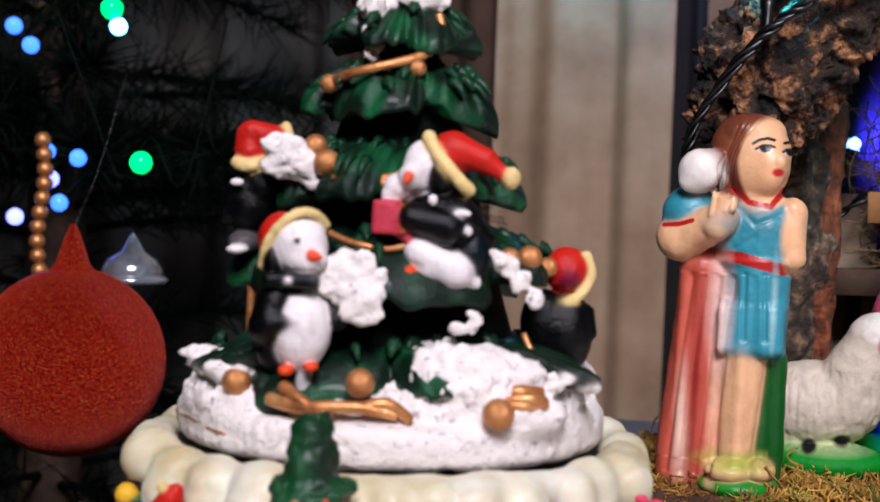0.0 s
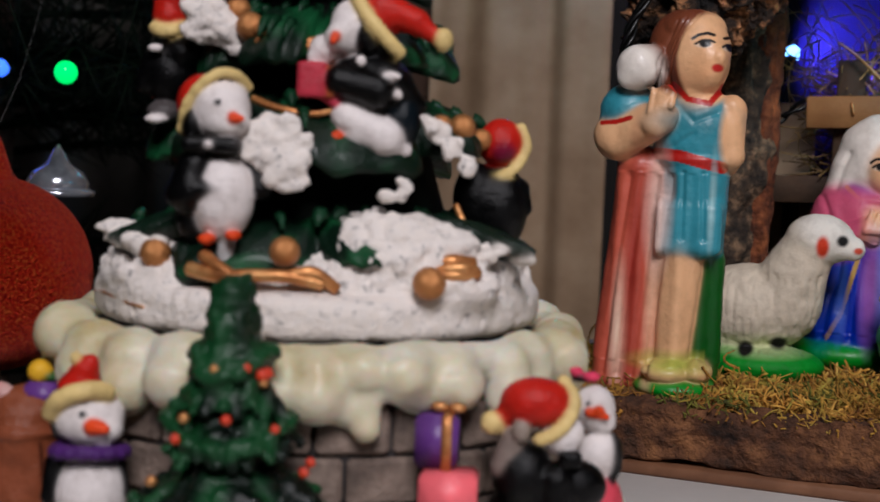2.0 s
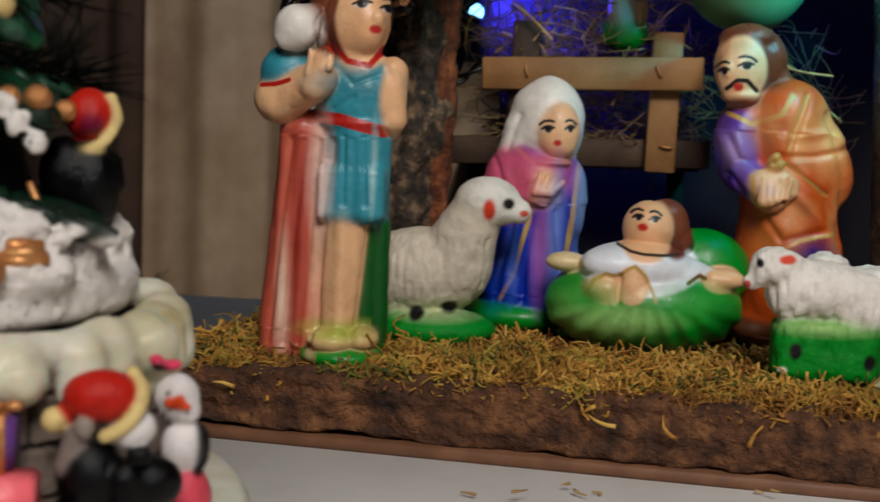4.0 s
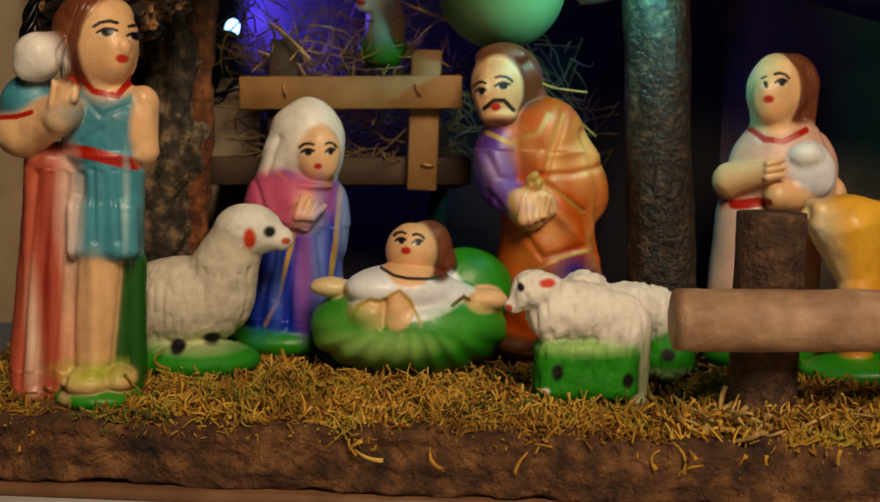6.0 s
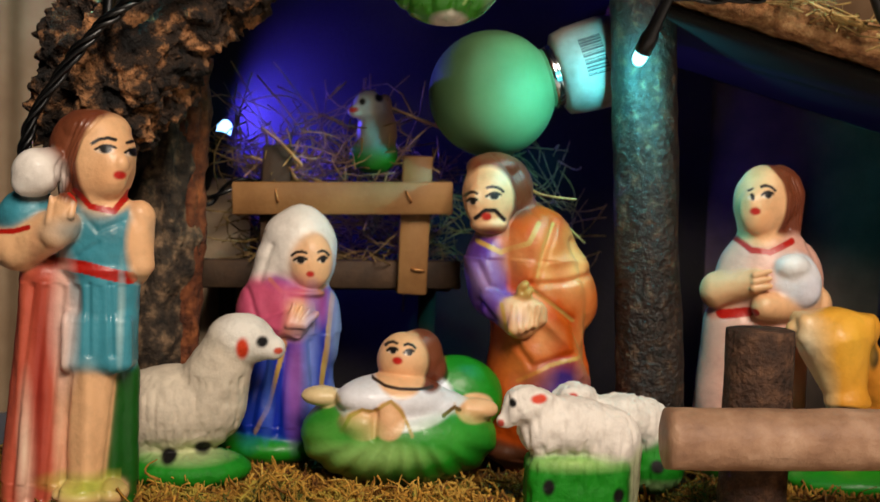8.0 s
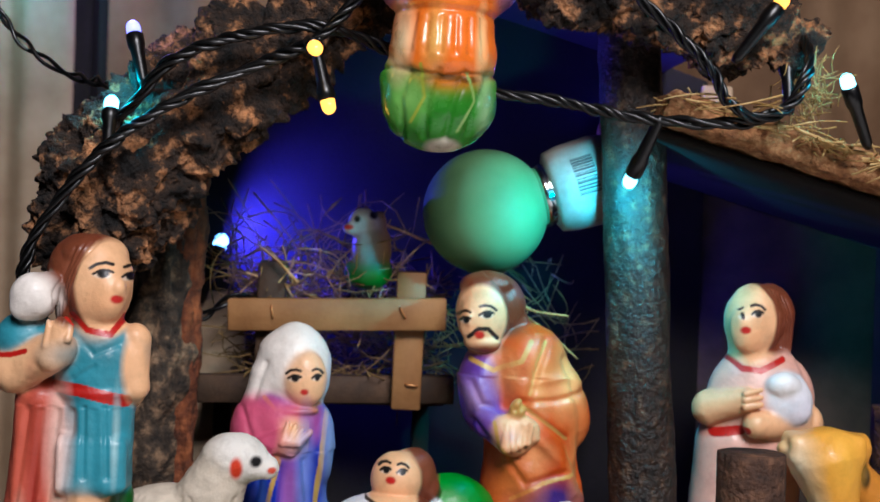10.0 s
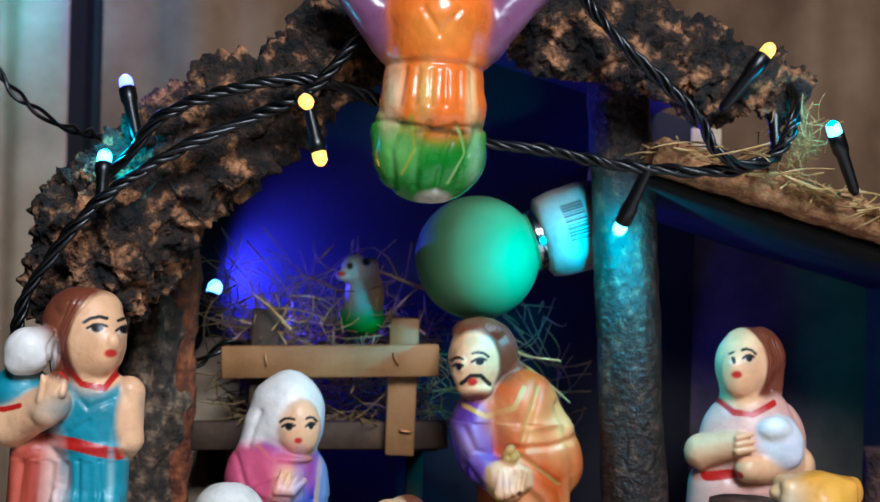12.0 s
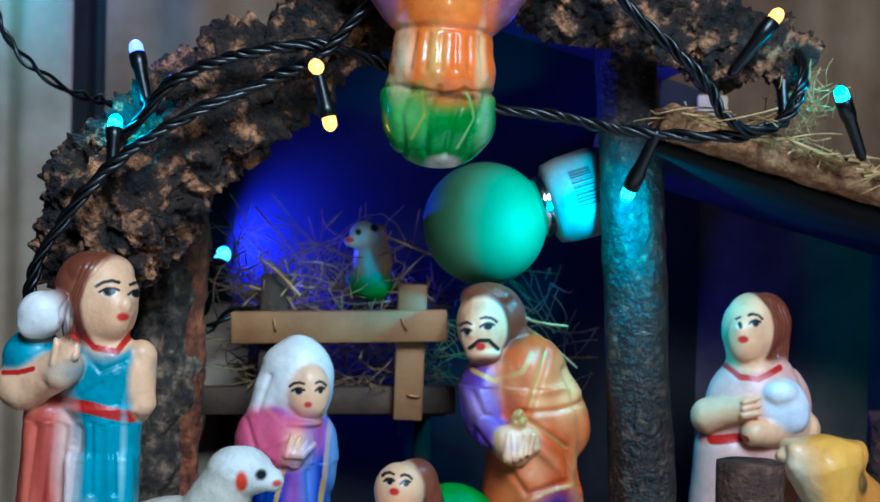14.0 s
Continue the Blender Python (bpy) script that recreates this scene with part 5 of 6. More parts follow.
# ---- the fir tree beside the table ----
fir = thing("fir_tree", pose(-0.62, 0.36, -0.75), "dark green fir tree hung with lights and ornaments", "tree")
log("trunk", (0, 0, 0), (0, 0, 1.95), 0.03, 0.008, DARKWOOD, fir, 71, 0.002)
tr = np.random.default_rng(21)
twigs, needles = [], []
for k in range(210):
    t = tr.uniform(0.16, 0.97)
    reach = (1 - t) * 0.46 + 0.05
    a = tr.uniform(0, 2 * math.pi)
    z0 = 1.95 * t
    ln = reach * tr.uniform(0.75, 1.05)
    ts = np.linspace(0, 1, 7)
    line = np.c_[np.cos(a) * ln * ts, np.sin(a) * ln * ts, z0 + 0.10 * ts * (1 - t) - 0.20 * ts**2 * reach]
    twigs.append(line)
    for s in np.linspace(0.15, 1, 130):
        p = np.array([np.interp(s, ts, line[:, i]) for i in range(3)])
        d = np.array((math.cos(a), math.sin(a), 0.1)) + tr.normal(0, 0.75, 3)
        d /= np.linalg.norm(d)
        needles.append(np.array((p, p + d * tr.uniform(0.025, 0.05))))
for line in twigs:
    v, f = tubes([line], 0.0035, 5, 0.3)
    raw("branch", v, f, NEEDLE, fir)
v, f = tubes(needles, 0.0011, 3, 0.3)
raw("crown", v, f, NEEDLE, fir, "dense dark green needles")

tree_lights = thing("tree_lights", pose(-0.0016, 0.018, -0.0012), "small round lights of many colours on the fir tree", "string lights")


def glow_ball(place, radius, glow):
    bm = bmesh.new()
    bmesh.ops.create_uvsphere(bm, u_segments=16, v_segments=10, radius=radius)
    part("bulb", bm, GLOW[glow], tree_lights).location = place


GLOBES = ((-0.4195, 0.214, "green"), (-0.4005, 0.1375, "green"), (-0.437, 0.139, "ice"), (-0.4475, 0.116, "ice"), (-0.4555, 0.142, "ice"), (-0.474, 0.108, "violet"), (-0.4775, 0.206, "ice"), (-0.4155, 0.205, "cyan"), (-0.467, 0.196, "ice"), (-0.453, 0.128, "violet"), (-0.452, 0.012, "ice"), (-0.462, 0.014, "blue"))
for gx, gz, glow in GLOBES:
    glow_ball((gx, 0.10, gz), 0.0044 if glow != "green" else 0.0056, glow)
v, f = tubes([smooth_path([(-0.452, 0.10, 0.215), (-0.430, 0.10, 0.165), (-0.415, 0.105, 0.130), (-0.395, 0.10, 0.150), (-0.375, 0.098, 0.128), (-0.36, 0.11, 0.21)], 8)], 0.0005, 5)
raw("cable", v, f, NEEDLE, tree_lights)

# red glitter ball
ballo = thing("red_bauble", pose(-0.3856, 0.038, 0.0463), "large red glitter bauble with a pointed top", "bauble")
part("ball", lathe([(0.0 + 0.0415 * math.sin(a), -0.0415 * math.cos(a)) for a in np.linspace(0.02, 2.95, 48)], 72), RED_GLITTER, ballo)
part("finial", lathe([(0.0105, 0.0395), (0.0075, 0.043), (0.0055, 0.049), (0.0035, 0.055), (0.0012, 0.0605)], 32), RED_GLITTER, ballo, "red pointed neck")
v, f = tubes([smooth_path([(0, 0, 0.0595), (0.004, 0.012, 0.085), (0.006, 0.03, 0.13)], 8)], 0.00015, 5)
raw("thread", v, f, CABLE, ballo, "thin hanging thread")
smallb = thing("red_bauble", pose(-0.4486, 0.038, 0.0838), "small red bauble half hidden beside the large one", "bauble")
part("ball", lathe([(0.018 * math.sin(a), -0.018 * math.cos(a)) for a in np.linspace(0.02, 3.1, 28)], 40), RED_GLITTER, smallb)
part("cap", lathe([(0.005, 0.0165), (0.005, 0.0215), (0.002, 0.0225)], 16), GOLD, smallb)

# gold bead chain
beads = thing("bead_chain", pose(-0.0016, 0.018, -0.0012), "hanging chain of small gold beads", "beads")
for i in range(15):
    bm = bmesh.new()
    bmesh.ops.create_uvsphere(bm, u_segments=12, v_segments=8, radius=0.0042)
    part("bead", bm, GOLD, beads).location = (-0.4475 + 0.0018 * math.sin(i * 0.7), 0.085, 0.147 - i * 0.0072)
gl = thing("gold_icicle", pose(-0.3391, 0.118, 0.0438), "thin gold rod ornament standing in the branches", "ornament")
part("rod", lathe([(0.001, 0), (0.0022, 0.004), (0.002, 0.03), (0.0026, 0.044), (0.001, 0.048)], 12), GOLD, gl)

# silver ornament
sil = thing("silver_ornament", pose(-0.3991, 0.108, 0.0768) @ Matrix.Scale(0.75, 4), "silver and turquoise glass house ornament among the branches", "ornament")
part("body", lathe([(0.004, 0.0), (0.018, 0.002), (0.020, 0.009), (0.016, 0.016), (0.008, 0.021), (0.004, 0.028), (0.001, 0.033)], 24), SILVER, sil)
part("rim", lathe([(0.019, 0.0), (0.023, 0.001), (0.0235, 0.004), (0.019, 0.006)], 24), SILVER, sil)


# ---- resin Christmas centrepiece: stone drum, icing, snow disc, tiered tree ----
CAKE = pose(-0.1522, -0.1769, 0.0213, 0, 0, 17.75) @ Matrix.Scale(0.897, 4)
cake = thing("music_box", CAKE, "painted resin centrepiece with a penguin-covered tree on a snowy stone drum", "ornament")
IV = (0.84, 0.80, 0.70)
part("foot", lathe([(0.078, -0.0170), (0.084, -0.0165), (0.085, -0.013), (0.081, -0.009), (0.077, -0.003), (0.080, 0.001), (0.081, 0.005), (0.078, 0.009), (0.066, 0.010)], 72), IVORY, cake, "cream resin foot")
part("drum", lathe([(0.0595, 0.008), (0.0600, 0.050)], 96), MORTAR, cake, "dark joints of the drum")

# icing
c = Clay(0.001, down=False, melt=2.2, step=0.95)
ir = random.Random(5)
for i in range(90):
    a = 2 * math.pi * i / 90
    c.ball((59.5 * math.cos(a), 59.5 * math.sin(a), 49.5), (4.5, 4.5, 4.0), IV)
for i in range(26):
    a = 2 * math.pi * (i + ir.uniform(-0.35, 0.35)) / 26
    ln = ir.uniform(1, 8)
    r = ir.uniform(4.6, 8.0)
    c.cap((60 * math.cos(a), 60 * math.sin(a), 48), (61.5 * math.cos(a), 61.5 * math.sin(a), 48 - ln), r * 0.92, r * 0.8, IV, 3.5)
for X, z0, z1, r in ((-6, 50, 46, 6.4), (4, 50, 45.5, 6.6), (14.2, 47, 38.5, 3.4), (21, 51, 49, 6.0), (-24, 50, 47, 7.0), (-36, 50, 44, 6.6), (-45, 51, 46, 7.4), (-52, 52, 52, 7.0), (32, 50, 47, 6), (44, 50, 42, 5.6), (56, 51, 49, 6.5)):
    y = -math.sqrt(max(63.0**2 - X * X, 0))
    z0, z1 = z0 - 2.0, z1 - 1.0
    c.cap((X, y, z0), (X * 1.015, y * 1.015, z1), r * 0.85, r, IV, 2.6)
c.cap((-8, -61, 47.5), (14, -62, 49.0), 3.6, 4.6, IV, 0.8)
c.build("icing", IVORY, cake, label="glossy ivory icing running down the drum", rough=0.45, rough_scale=0.16)

# snow disc
SN = (0.90, 0.87, 0.84)
c = Clay(0.001, down=False, melt=5, step=0.9)
c.disc((0, 0, 57.6), 54.0, 4.9, 3.2, SN, 3)
c.ball((0, 0, 58.5), (49, 49, 7.2), SN, 4)
for x, y, z, r in ((19, -37, 70, (14, 10, 8)), (29, -34, 73, (9, 8, 5)), (13, -35, 74, (7, 8, 6)), (22, -38, 75, (6, 6, 4)), (34, -34, 72, (5, 6, 4)), (12, -28, 72, (9, 8, 7)), (6, -36, 66, (8, 7, 5)), (38, -20, 66, (10, 12, 7)), (-30, -30, 64, (14, 10, 5)), (-40, -20, 64, (9, 10, 6)), (28, -38, 64, (14, 8, 5)), (0, -40, 63, (20, 7, 4)), (46, 4, 66, (6, 12, 7))):
    c.ball((x, y, z), r, SN, 4)
c.build("snow_disc", SNOW, cake, label="rough white snow disc", rough=0.38, rough_scale=0.20, octaves=4, seed=3, shape=lambda p: -1.8 * np.clip(vnoise(p, 0.55, 5) - 0.42, 0, 1) + (1.0 * vnoise(p, 0.13, 8) + 1.7 * (hash3(*np.floor(p * np.array((0.15, 0.15, 0.22)) + 0.7 * vnoise(p, 0.2, 6)[:, None]).T, 9) - 0.6) + 1.0 * vnoise(p, 0.5, 2)) * np.clip((p[:, 2] - 63) / 3, 0, 1))
v, f = tubes([smooth_path([(math.cos(a) * 0.0540, math.sin(a) * 0.0540, 0.0585 + 0.0007 * math.sin(9 * a)) for a in np.linspace(3.25, 4.0, 8)], 6)], 0.00035, 4)
raw("crack", v, f, GOLD, cake, "brown hairline crack")


def tier(R, z_tip, z_top, r_top, lobes, seed, turn=0.0):
    """One skirt of carved fir twigs: drooping uneven tips with fine radial grooves."""
    nt, na = 22, 420
    r = random.Random(seed)
    lob = [(r.uniform(0.86, 1.08), r.uniform(-1, 1)) for _ in range(lobes)]
    rows = []
    wob = [r.uniform(0, 6.3) for _ in range(6)]
    for i in range(nt):
        t = i / (nt - 1)
        for j in range(na):
            a = 2 * math.pi * j / na
            bent = a + 0.16 * math.sin(2 * a + wob[0]) + 0.09 * math.sin(5 * a + wob[1]) + 0.05 * t * math.sin(9 * a + wob[4])
            q = (bent / (2 * math.pi) * lobes + turn) % lobes
            k, fr = int(q), q - int(q)
            ease = math.sin(math.pi * fr) ** 0.7
            amp, dz = lob[k]
            rad = r_top + (R * (0.72 + 0.28 * ease * amp) - r_top) * math.sin(t * math.pi / 2)
            z = z_top + (z_tip - z_top) * (1 - math.cos(t * math.pi / 2)) ** 0.9 + 3.2 * dz * t * t * ease + 4.0 * (1 - ease) * t * t
            groove = (math.sin(fr * math.pi * 2 * 5 + 2.5 * math.sin(t * 3 + k)) * 0.40 * 0.9 + 0.22 * math.sin(29 * a + 6 * t + wob[2])) * min(1, 3 * t)
            z += 1.8 * t * t * math.sin(3 * a + wob[3]) + 0.7 * t * math.sin(13 * a + 4 * t + wob[5])
            curl = 1.1 * math.exp(-(((t - 0.9) / 0.12) ** 2)) * ease
            rows.append(((rad + 0.5 * groove) * math.cos(a), (rad + 0.5 * groove) * math.sin(a), z + groove + curl))
    for j in range(na):
        a = 2 * math.pi * j / na
        rows.append((r_top * 0.9 * math.cos(a), r_top * 0.9 * math.sin(a), z_tip + 0.25 * (z_top - z_tip)))
    v = np.array(rows)
    faces = [(i * na + j, i * na + (j + 1) % na, (i + 1) * na + (j + 1) % na, (i + 1) * na + j) for i in range(nt) for j in range(na)]
    ob = raw("tier", v * 0.001, [q[::-1] for q in faces], LEAF, cake)
    col = np.tile(lin((0.035, 0.115, 0.07)), (len(v), 1))
    w = np.clip(vnoise(v, 0.18, seed) + 0.1, 0, 1)[:, None] * 0.8
    col = col * (1 - w) + np.array(lin((0.12, 0.39, 0.22))) * w
    layer = ob.data.attributes.new("paint", "FLOAT_COLOR", "POINT")
    layer.data.foreach_set("color", np.c_[col, np.ones(len(col))].ravel())
    verts, lines = [], []
    for _ in range(int(R * 1.2)):
        a = r.uniform(0, 2 * math.pi)
        rad = R * r.uniform(0.45, 0.88)
        t = (rad - r_top) / (R - r_top)
        z = z_top + (z_tip - z_top) * (1 - math.cos(math.asin(min(t, 1)))) + r.uniform(-0.8, 0.8)
        ln, bend = r.uniform(3, 6.5), r.uniform(-0.5, 0.5)
        lines.append([((rad + ln * s * 0.75) * math.cos(a + bend * s * 0.12), (rad + ln * s * 0.75) * math.sin(a + bend * s * 0.12), z - ln * 0.75 * s * s + 0.8 * s) for s in (0, 0.35, 0.7, 1)])
    vv, ff = tubes(lines, [r.uniform(1.2, 2.2) for _ in lines], 6, 0.3)
    tw = raw("needle_fringe", np.array(vv) * 0.001, ff, LEAF, ob)
    tw["kind"] = "stuff"
    cl = np.tile(lin((0.07, 0.22, 0.13)), (len(vv), 1))
    layer = tw.data.attributes.new("paint", "FLOAT_COLOR", "POINT")
    layer.data.foreach_set("color", np.c_[cl, np.ones(len(cl))].ravel())
    return ob


part("core", lathe([(0.040, 0.062), (0.030, 0.080), (0.024, 0.100), (0.016, 0.130), (0.009, 0.150), (0.002, 0.172)], 40), BLACKGREEN, cake, "inner cone coloured black for the shade between tiers")
tier(50, 67, 80, 22, 9, 1, 0.25)
tier(43, 89.5, 107, 15, 8, 2, 0.3)
tier(33.5, 111.5, 127, 11, 7, 3, 0.6)
tier(25.5, 132, 147, 7, 6, 4, 0.2)
tier(20, 149, 161, 4, 6, 5, 0.4)
tier(11, 162, 174, 1.5, 5, 6, 0.1)


def snow_patch(lumps, label="rough white snow on the twigs"):
    c = Clay(0.001, down=False, melt=3, step=0.75)
    q = random.Random(len(lumps) * 7 + int(abs(lumps[0][0] * 3)))
    for x, y, z, rx, ry, rz in lumps:
        c.ball((x, y, z), (rx * 0.9, ry * 0.75, rz * 0.9), SN, 1.5)
        for _ in range(9):
            a, k = q.uniform(0, 6.3), q.uniform(0.18, 0.40)
            c.ball((x + rx * 0.9 * math.cos(a), y - ry * 0.3 * q.random(), z + rz * 0.9 * math.sin(a)), (max(rx * k, 0.8), max(ry * k, 0.8), max(rz * k, 0.8)), SN, 1.0)
    c.build("snow_patch", SNOW, cake, label=label, rough=0.8, rough_scale=0.32, seed=int(abs(lumps[0][0])), shape=lambda p: 0.6 * (hash3(*np.floor(p * 0.42 + 0.8 * vnoise(p, 0.3, 4)[:, None]).T, 3) - 0.5))


snow_patch([(-7.5, -41, 93.5, 7, 4, 6.5), (-4.5, -42, 89, 4.5, 4, 4.5), (-9.5, -40, 98, 4, 4, 3)])
snow_patch([(-25, -20, 121, 6.5, 5, 4.5), (-21, -20, 119, 4, 4, 4), (-27, -20, 124, 4, 4, 3)])
snow_patch([(0, -3, 163, 10, 9, 4.5), (-7, -10, 160, 5, 4, 3.5), (6, -8, 162, 5, 5, 3.5), (0, 0, 170, 6, 6, 5)])
snow_patch([(-6.5, -15, 153, 2.0, 2.2, 7), (-7, -13, 159, 3, 3, 3)])
snow_patch([(28, -35, 97.5, 2.2, 2, 2.0), (31, -36, 94.5, 2.0, 2, 2.2), (34, -35, 91, 1.6, 2, 2.2), (25, -36, 100, 1.8, 2, 1.6)])
snow_patch([(18, -40, 83.5, 2.6, 1.6, 1.2), (20.5, -40, 86, 1.2, 1.4, 1.8)])
snow_patch([(-44, -18, 72, 6, 6, 3), (-36, -33, 71, 5, 4, 3)])


def low_twig(a, b, ra, rb, tips, label):
    """A carved twig drooping on to the snow, with white tips."""
    c = Clay(0.001, down=False, melt=1.6, step=0.7)
    a, b = np.array(a, float), np.array(b, float)
    for k in range(7):
        t = k / 6
        p = a + (b - a) * t
        c.ball(tuple(p), (ra * 0.9, ra + (rb - ra) * t, 0.5 * (ra + (rb - ra) * t)), (0.04, 0.12, 0.075), 2)
    for x, y, z, r in tips:
        c.ball((x, y, z), (r * 1.5, r, r * 0.8), SN, 1)
    along = (b - a) / np.linalg.norm(b - a)
    c.build("twig", LEAF, cake, label=label, rough=0.3, rough_scale=0.3, blur=0.4, shape=lambda p: 0.35 * np.sin(2.1 * (p[:, 1] + 0.5 * p[:, 2]) + 0.4 * (p @ along)))


low_twig((30, -33, 77), (46, -31, 72), 5.0, 3.2, ((38, -37, 71, 2.0), (42, -36.5, 72.5, 1.4), (47.5, -32, 70.5, 1.8)), "drooping twig with snow on its tips")
low_twig((-26, -33, 76), (-41, -28, 72), 5.5, 3.6, ((-42.5, -29, 70.5, 1.8), (-33, -38, 72, 1.6)), "drooping twig with snow on its tips")


def gold_bits(name, lines, radius, label):
    v, f = tubes([smooth_path(q, 7) for q in lines], radius, 8, 0.85)
    return raw(name, np.array(v) * 0.001, f, GOLD, cake, label)


def gold_ball(x, y, z, r):
    ob = part("gold_ball", lathe([(r * math.sin(a), -r * math.cos(a)) for a in np.linspace(0.02, 3.12, 16)], 24), GOLD, cake)
    ob.location = (x * 0.001, y * 0.001, z * 0.001)
    ob.scale = (0.001, 0.001, 0.001)


gold_bits("garland", [[(-17, -13, 140), (-12, -19, 142), (-4, -21, 144), (4, -19, 146.5), (8, -16, 149), (10, -13, 153), (9, -12, 158)]], 1.3, "gold painted garland")
gold_bits("garland", [[(-16, -24, 120), (-10, -27, 119), (-2, -28, 117), (4, -28, 119)], [(-14, -25, 117), (-6, -28.5, 115.5), (2, -28.5, 117)]], 1.5, "gold painted garland")
gold_bits("garland", [[(-14, -32, 104), (-8, -35, 102), (0, -36, 101), (6, -36, 103), (8, -35, 106)]], 0.9, "gold painted garland")
gold_bits("bow", [[(-25, -45, 67), (-18, -49, 66), (-10, -50.5, 66.5), (-3, -51, 66.5), (4, -50, 65)], [(-22, -45, 70), (-17, -49, 67), (-12, -50, 65)], [(-3, -50.5, 66.5), (2, -50.5, 67.5), (7, -49.5, 64)]], 1.6, "gold bow on the snow")
gold_bits("bow", [[(27, -43, 69.5), (31, -44, 70.5), (36, -42, 70)], [(28, -44, 67.5), (32, -45, 67.5), (37, -42.5, 68)], [(28, -44, 68.5), (33, -45, 69), (36, -43, 69)]], 1.7, "gold knot on the snow")
gold_bits("garland", [[(32, -28, 82), (34, -30, 78), (37, -30, 76)]], 0.8, "gold painted garland")
for x, y, z, r in ((-4.5, -47.5, 71.5, 3.3), (26.3, -49, 66, 3.6), (-33.5, -38, 69.5, 3.4), (-16, -23, 120.5, 3.3), (-19.5, -18, 124.5, 3.0), (-17, -14, 140, 2.4), (4.5, -18.5, 144, 2.2), (-12, -51.5, 64, 2.2), (28, -30, 99.5, 2.6), (33, -22, 99.5, 3.1), (38, -12, 97, 2.6)):
    gold_ball(x, y, z, r)

# ---- penguins ----
PB, PW, PR, PC, PO = (0.008, 0.008, 0.012), (0.88, 0.85, 0.84), (0.72, 0.12, 0.06), (0.86, 0.76, 0.50), (0.86, 0.28, 0.08)


def drawn_penguin(c, place, label):
    """Sets a modelled penguin on the centrepiece."""
    ob = c.build("penguin", RESIN, cake, label=label, rough=1.0, rough_scale=0.035, blur=1.6)
    ob.matrix_basis = pose(place[0] * 0.001, place[1] * 0.001, place[2] * 0.001)
    return ob


def fur_brim(c, points, r, melt=4):
    """A padded cream hat brim through (u, depth, v) points."""
    line = smooth_path(points, 5)
    for i, p in enumerate(line):
        k = r * (1 + 0.10 * math.sin(i * 2.3))
        c.ball(tuple(p), (k, k, k), PC, melt)


# standing on the snow, looking along the garland
c = Clay(0.0001271, (520, 560), melt=9, step=4.0)
c.ball((538, 0, 585), (54, 56, 78), PW).ball((505, 24, 590), (52, 52, 84), PB, 6).ball((482, 12, 622), (26, 34, 40), PB, 6)
c.cap((492, -16, 535), (480, -22, 580), 32, 34, PB, 6).cap((490, -34, 572), (534, -46, 572), 26, 8, PB, 6)
c.cap((590, 10, 530), (602, 0, 570), 16, 19, PB, 6)
c.ball((532, -6, 436), (50, 52, 54), PW, 8).ball((548, -30, 458), (36, 32, 28), PW, 10)
c.ball((488, -12, 466), (20, 34, 38), PB, 4).ball((500, 30, 445), (34, 36, 48), PB, 4)
c.cap((560, -58, 452), (574, -64, 453), 10, 5, PO, 3)
c.ball((496, 24, 428), (44, 46, 50), PR, 5).cap((480, 30, 430), (466, 34, 466), 24, 14, PR, 5)
fur_brim(c, [(468, -14, 474), (476, -30, 436), (500, -40, 400), (532, -38, 378), (560, -22, 380), (574, 6, 398)], 8.5)
c.box((522, -40, 497), (50, 18, 13), 9, PB, 4).ball((519, -58, 497), (6, 5, 7), PW, 2).ball((564, -48, 494), (5, 5, 7), PW, 2)
c.ball((518, -40, 655), (15, 26, 10), PO, 3).ball((562, -34, 648), (14, 24, 9), PO, 3).cap((548, -8, 640), (546, -4, 700), 14, 18, (0.70, 0.70, 0.70), 6)
c.spot((533, -56, 427), 6, PB)
drawn_penguin(c, (-21.1, -40, 85.5), "penguin in a red cap standing on the snow")

# hugging the tree, leaning back with its parcel
c = Clay(0.000129, (800, 380), melt=9, step=4.0)
c.ball((786, 4, 392), (74, 52, 52), PB).cap((810, -4, 385), (872, 6, 424), 42, 14, PB, 8).ball((842, 6, 452), (34, 36, 46), (0.02, 0.06, 0.09), 8)
c.cap((752, -14, 450), (815, -14, 482), 30, 34, PW, 5).cap((815, -12, 484), (850, -4, 502), 28, 12, PW, 6).ball((770, -6, 478), (36, 34, 28), PW, 6)
c.cap((735, -34, 388), (800, -34, 405), 26, 30, PB, 6)
c.ball((748, -4, 300), (32, 36, 48), PW, 8).ball((730, -22, 318), (22, 24, 24), PW, 8).ball((792, 6, 318), (32, 36, 40), PB, 5).ball((782, -22, 316), (22, 24, 30), PB, 5)
c.cap((728, -44, 318), (724, -50, 326), 9, 6, PO, 3)
c.ball((800, 14, 275), (44, 40, 40), PR, 6).cap((805, 4, 265), (862, 0, 285), 32, 22, PR, 8).cap((862, 0, 285), (900, -4, 312), 20, 14, PR, 8)
c.ball((908, -6, 314), (18, 18, 21), PC, 3)
fur_brim(c, [(760, -22, 246), (774, -34, 272), (796, -42, 300), (818, -40, 324), (834, -26, 338)], 12)
c.box((690, -24, 390), (24, 26, 30), 5, (0.70, 0.20, 0.26), 2).box((716, -20, 392), (12, 24, 26), 4, (0.66, 0.34, 0.16), 2).cap((712, -20, 412), (732, -24, 428), 13, 10, (0.74, 0.22, 0.30), 3)
c.ball((712, -2, 336), (30, 26, 26), PW, 6).ball((694, -4, 350), (16, 18, 16), PW, 6)
c.ball((734, -24, 484), (16, 20, 12), PO, 3)
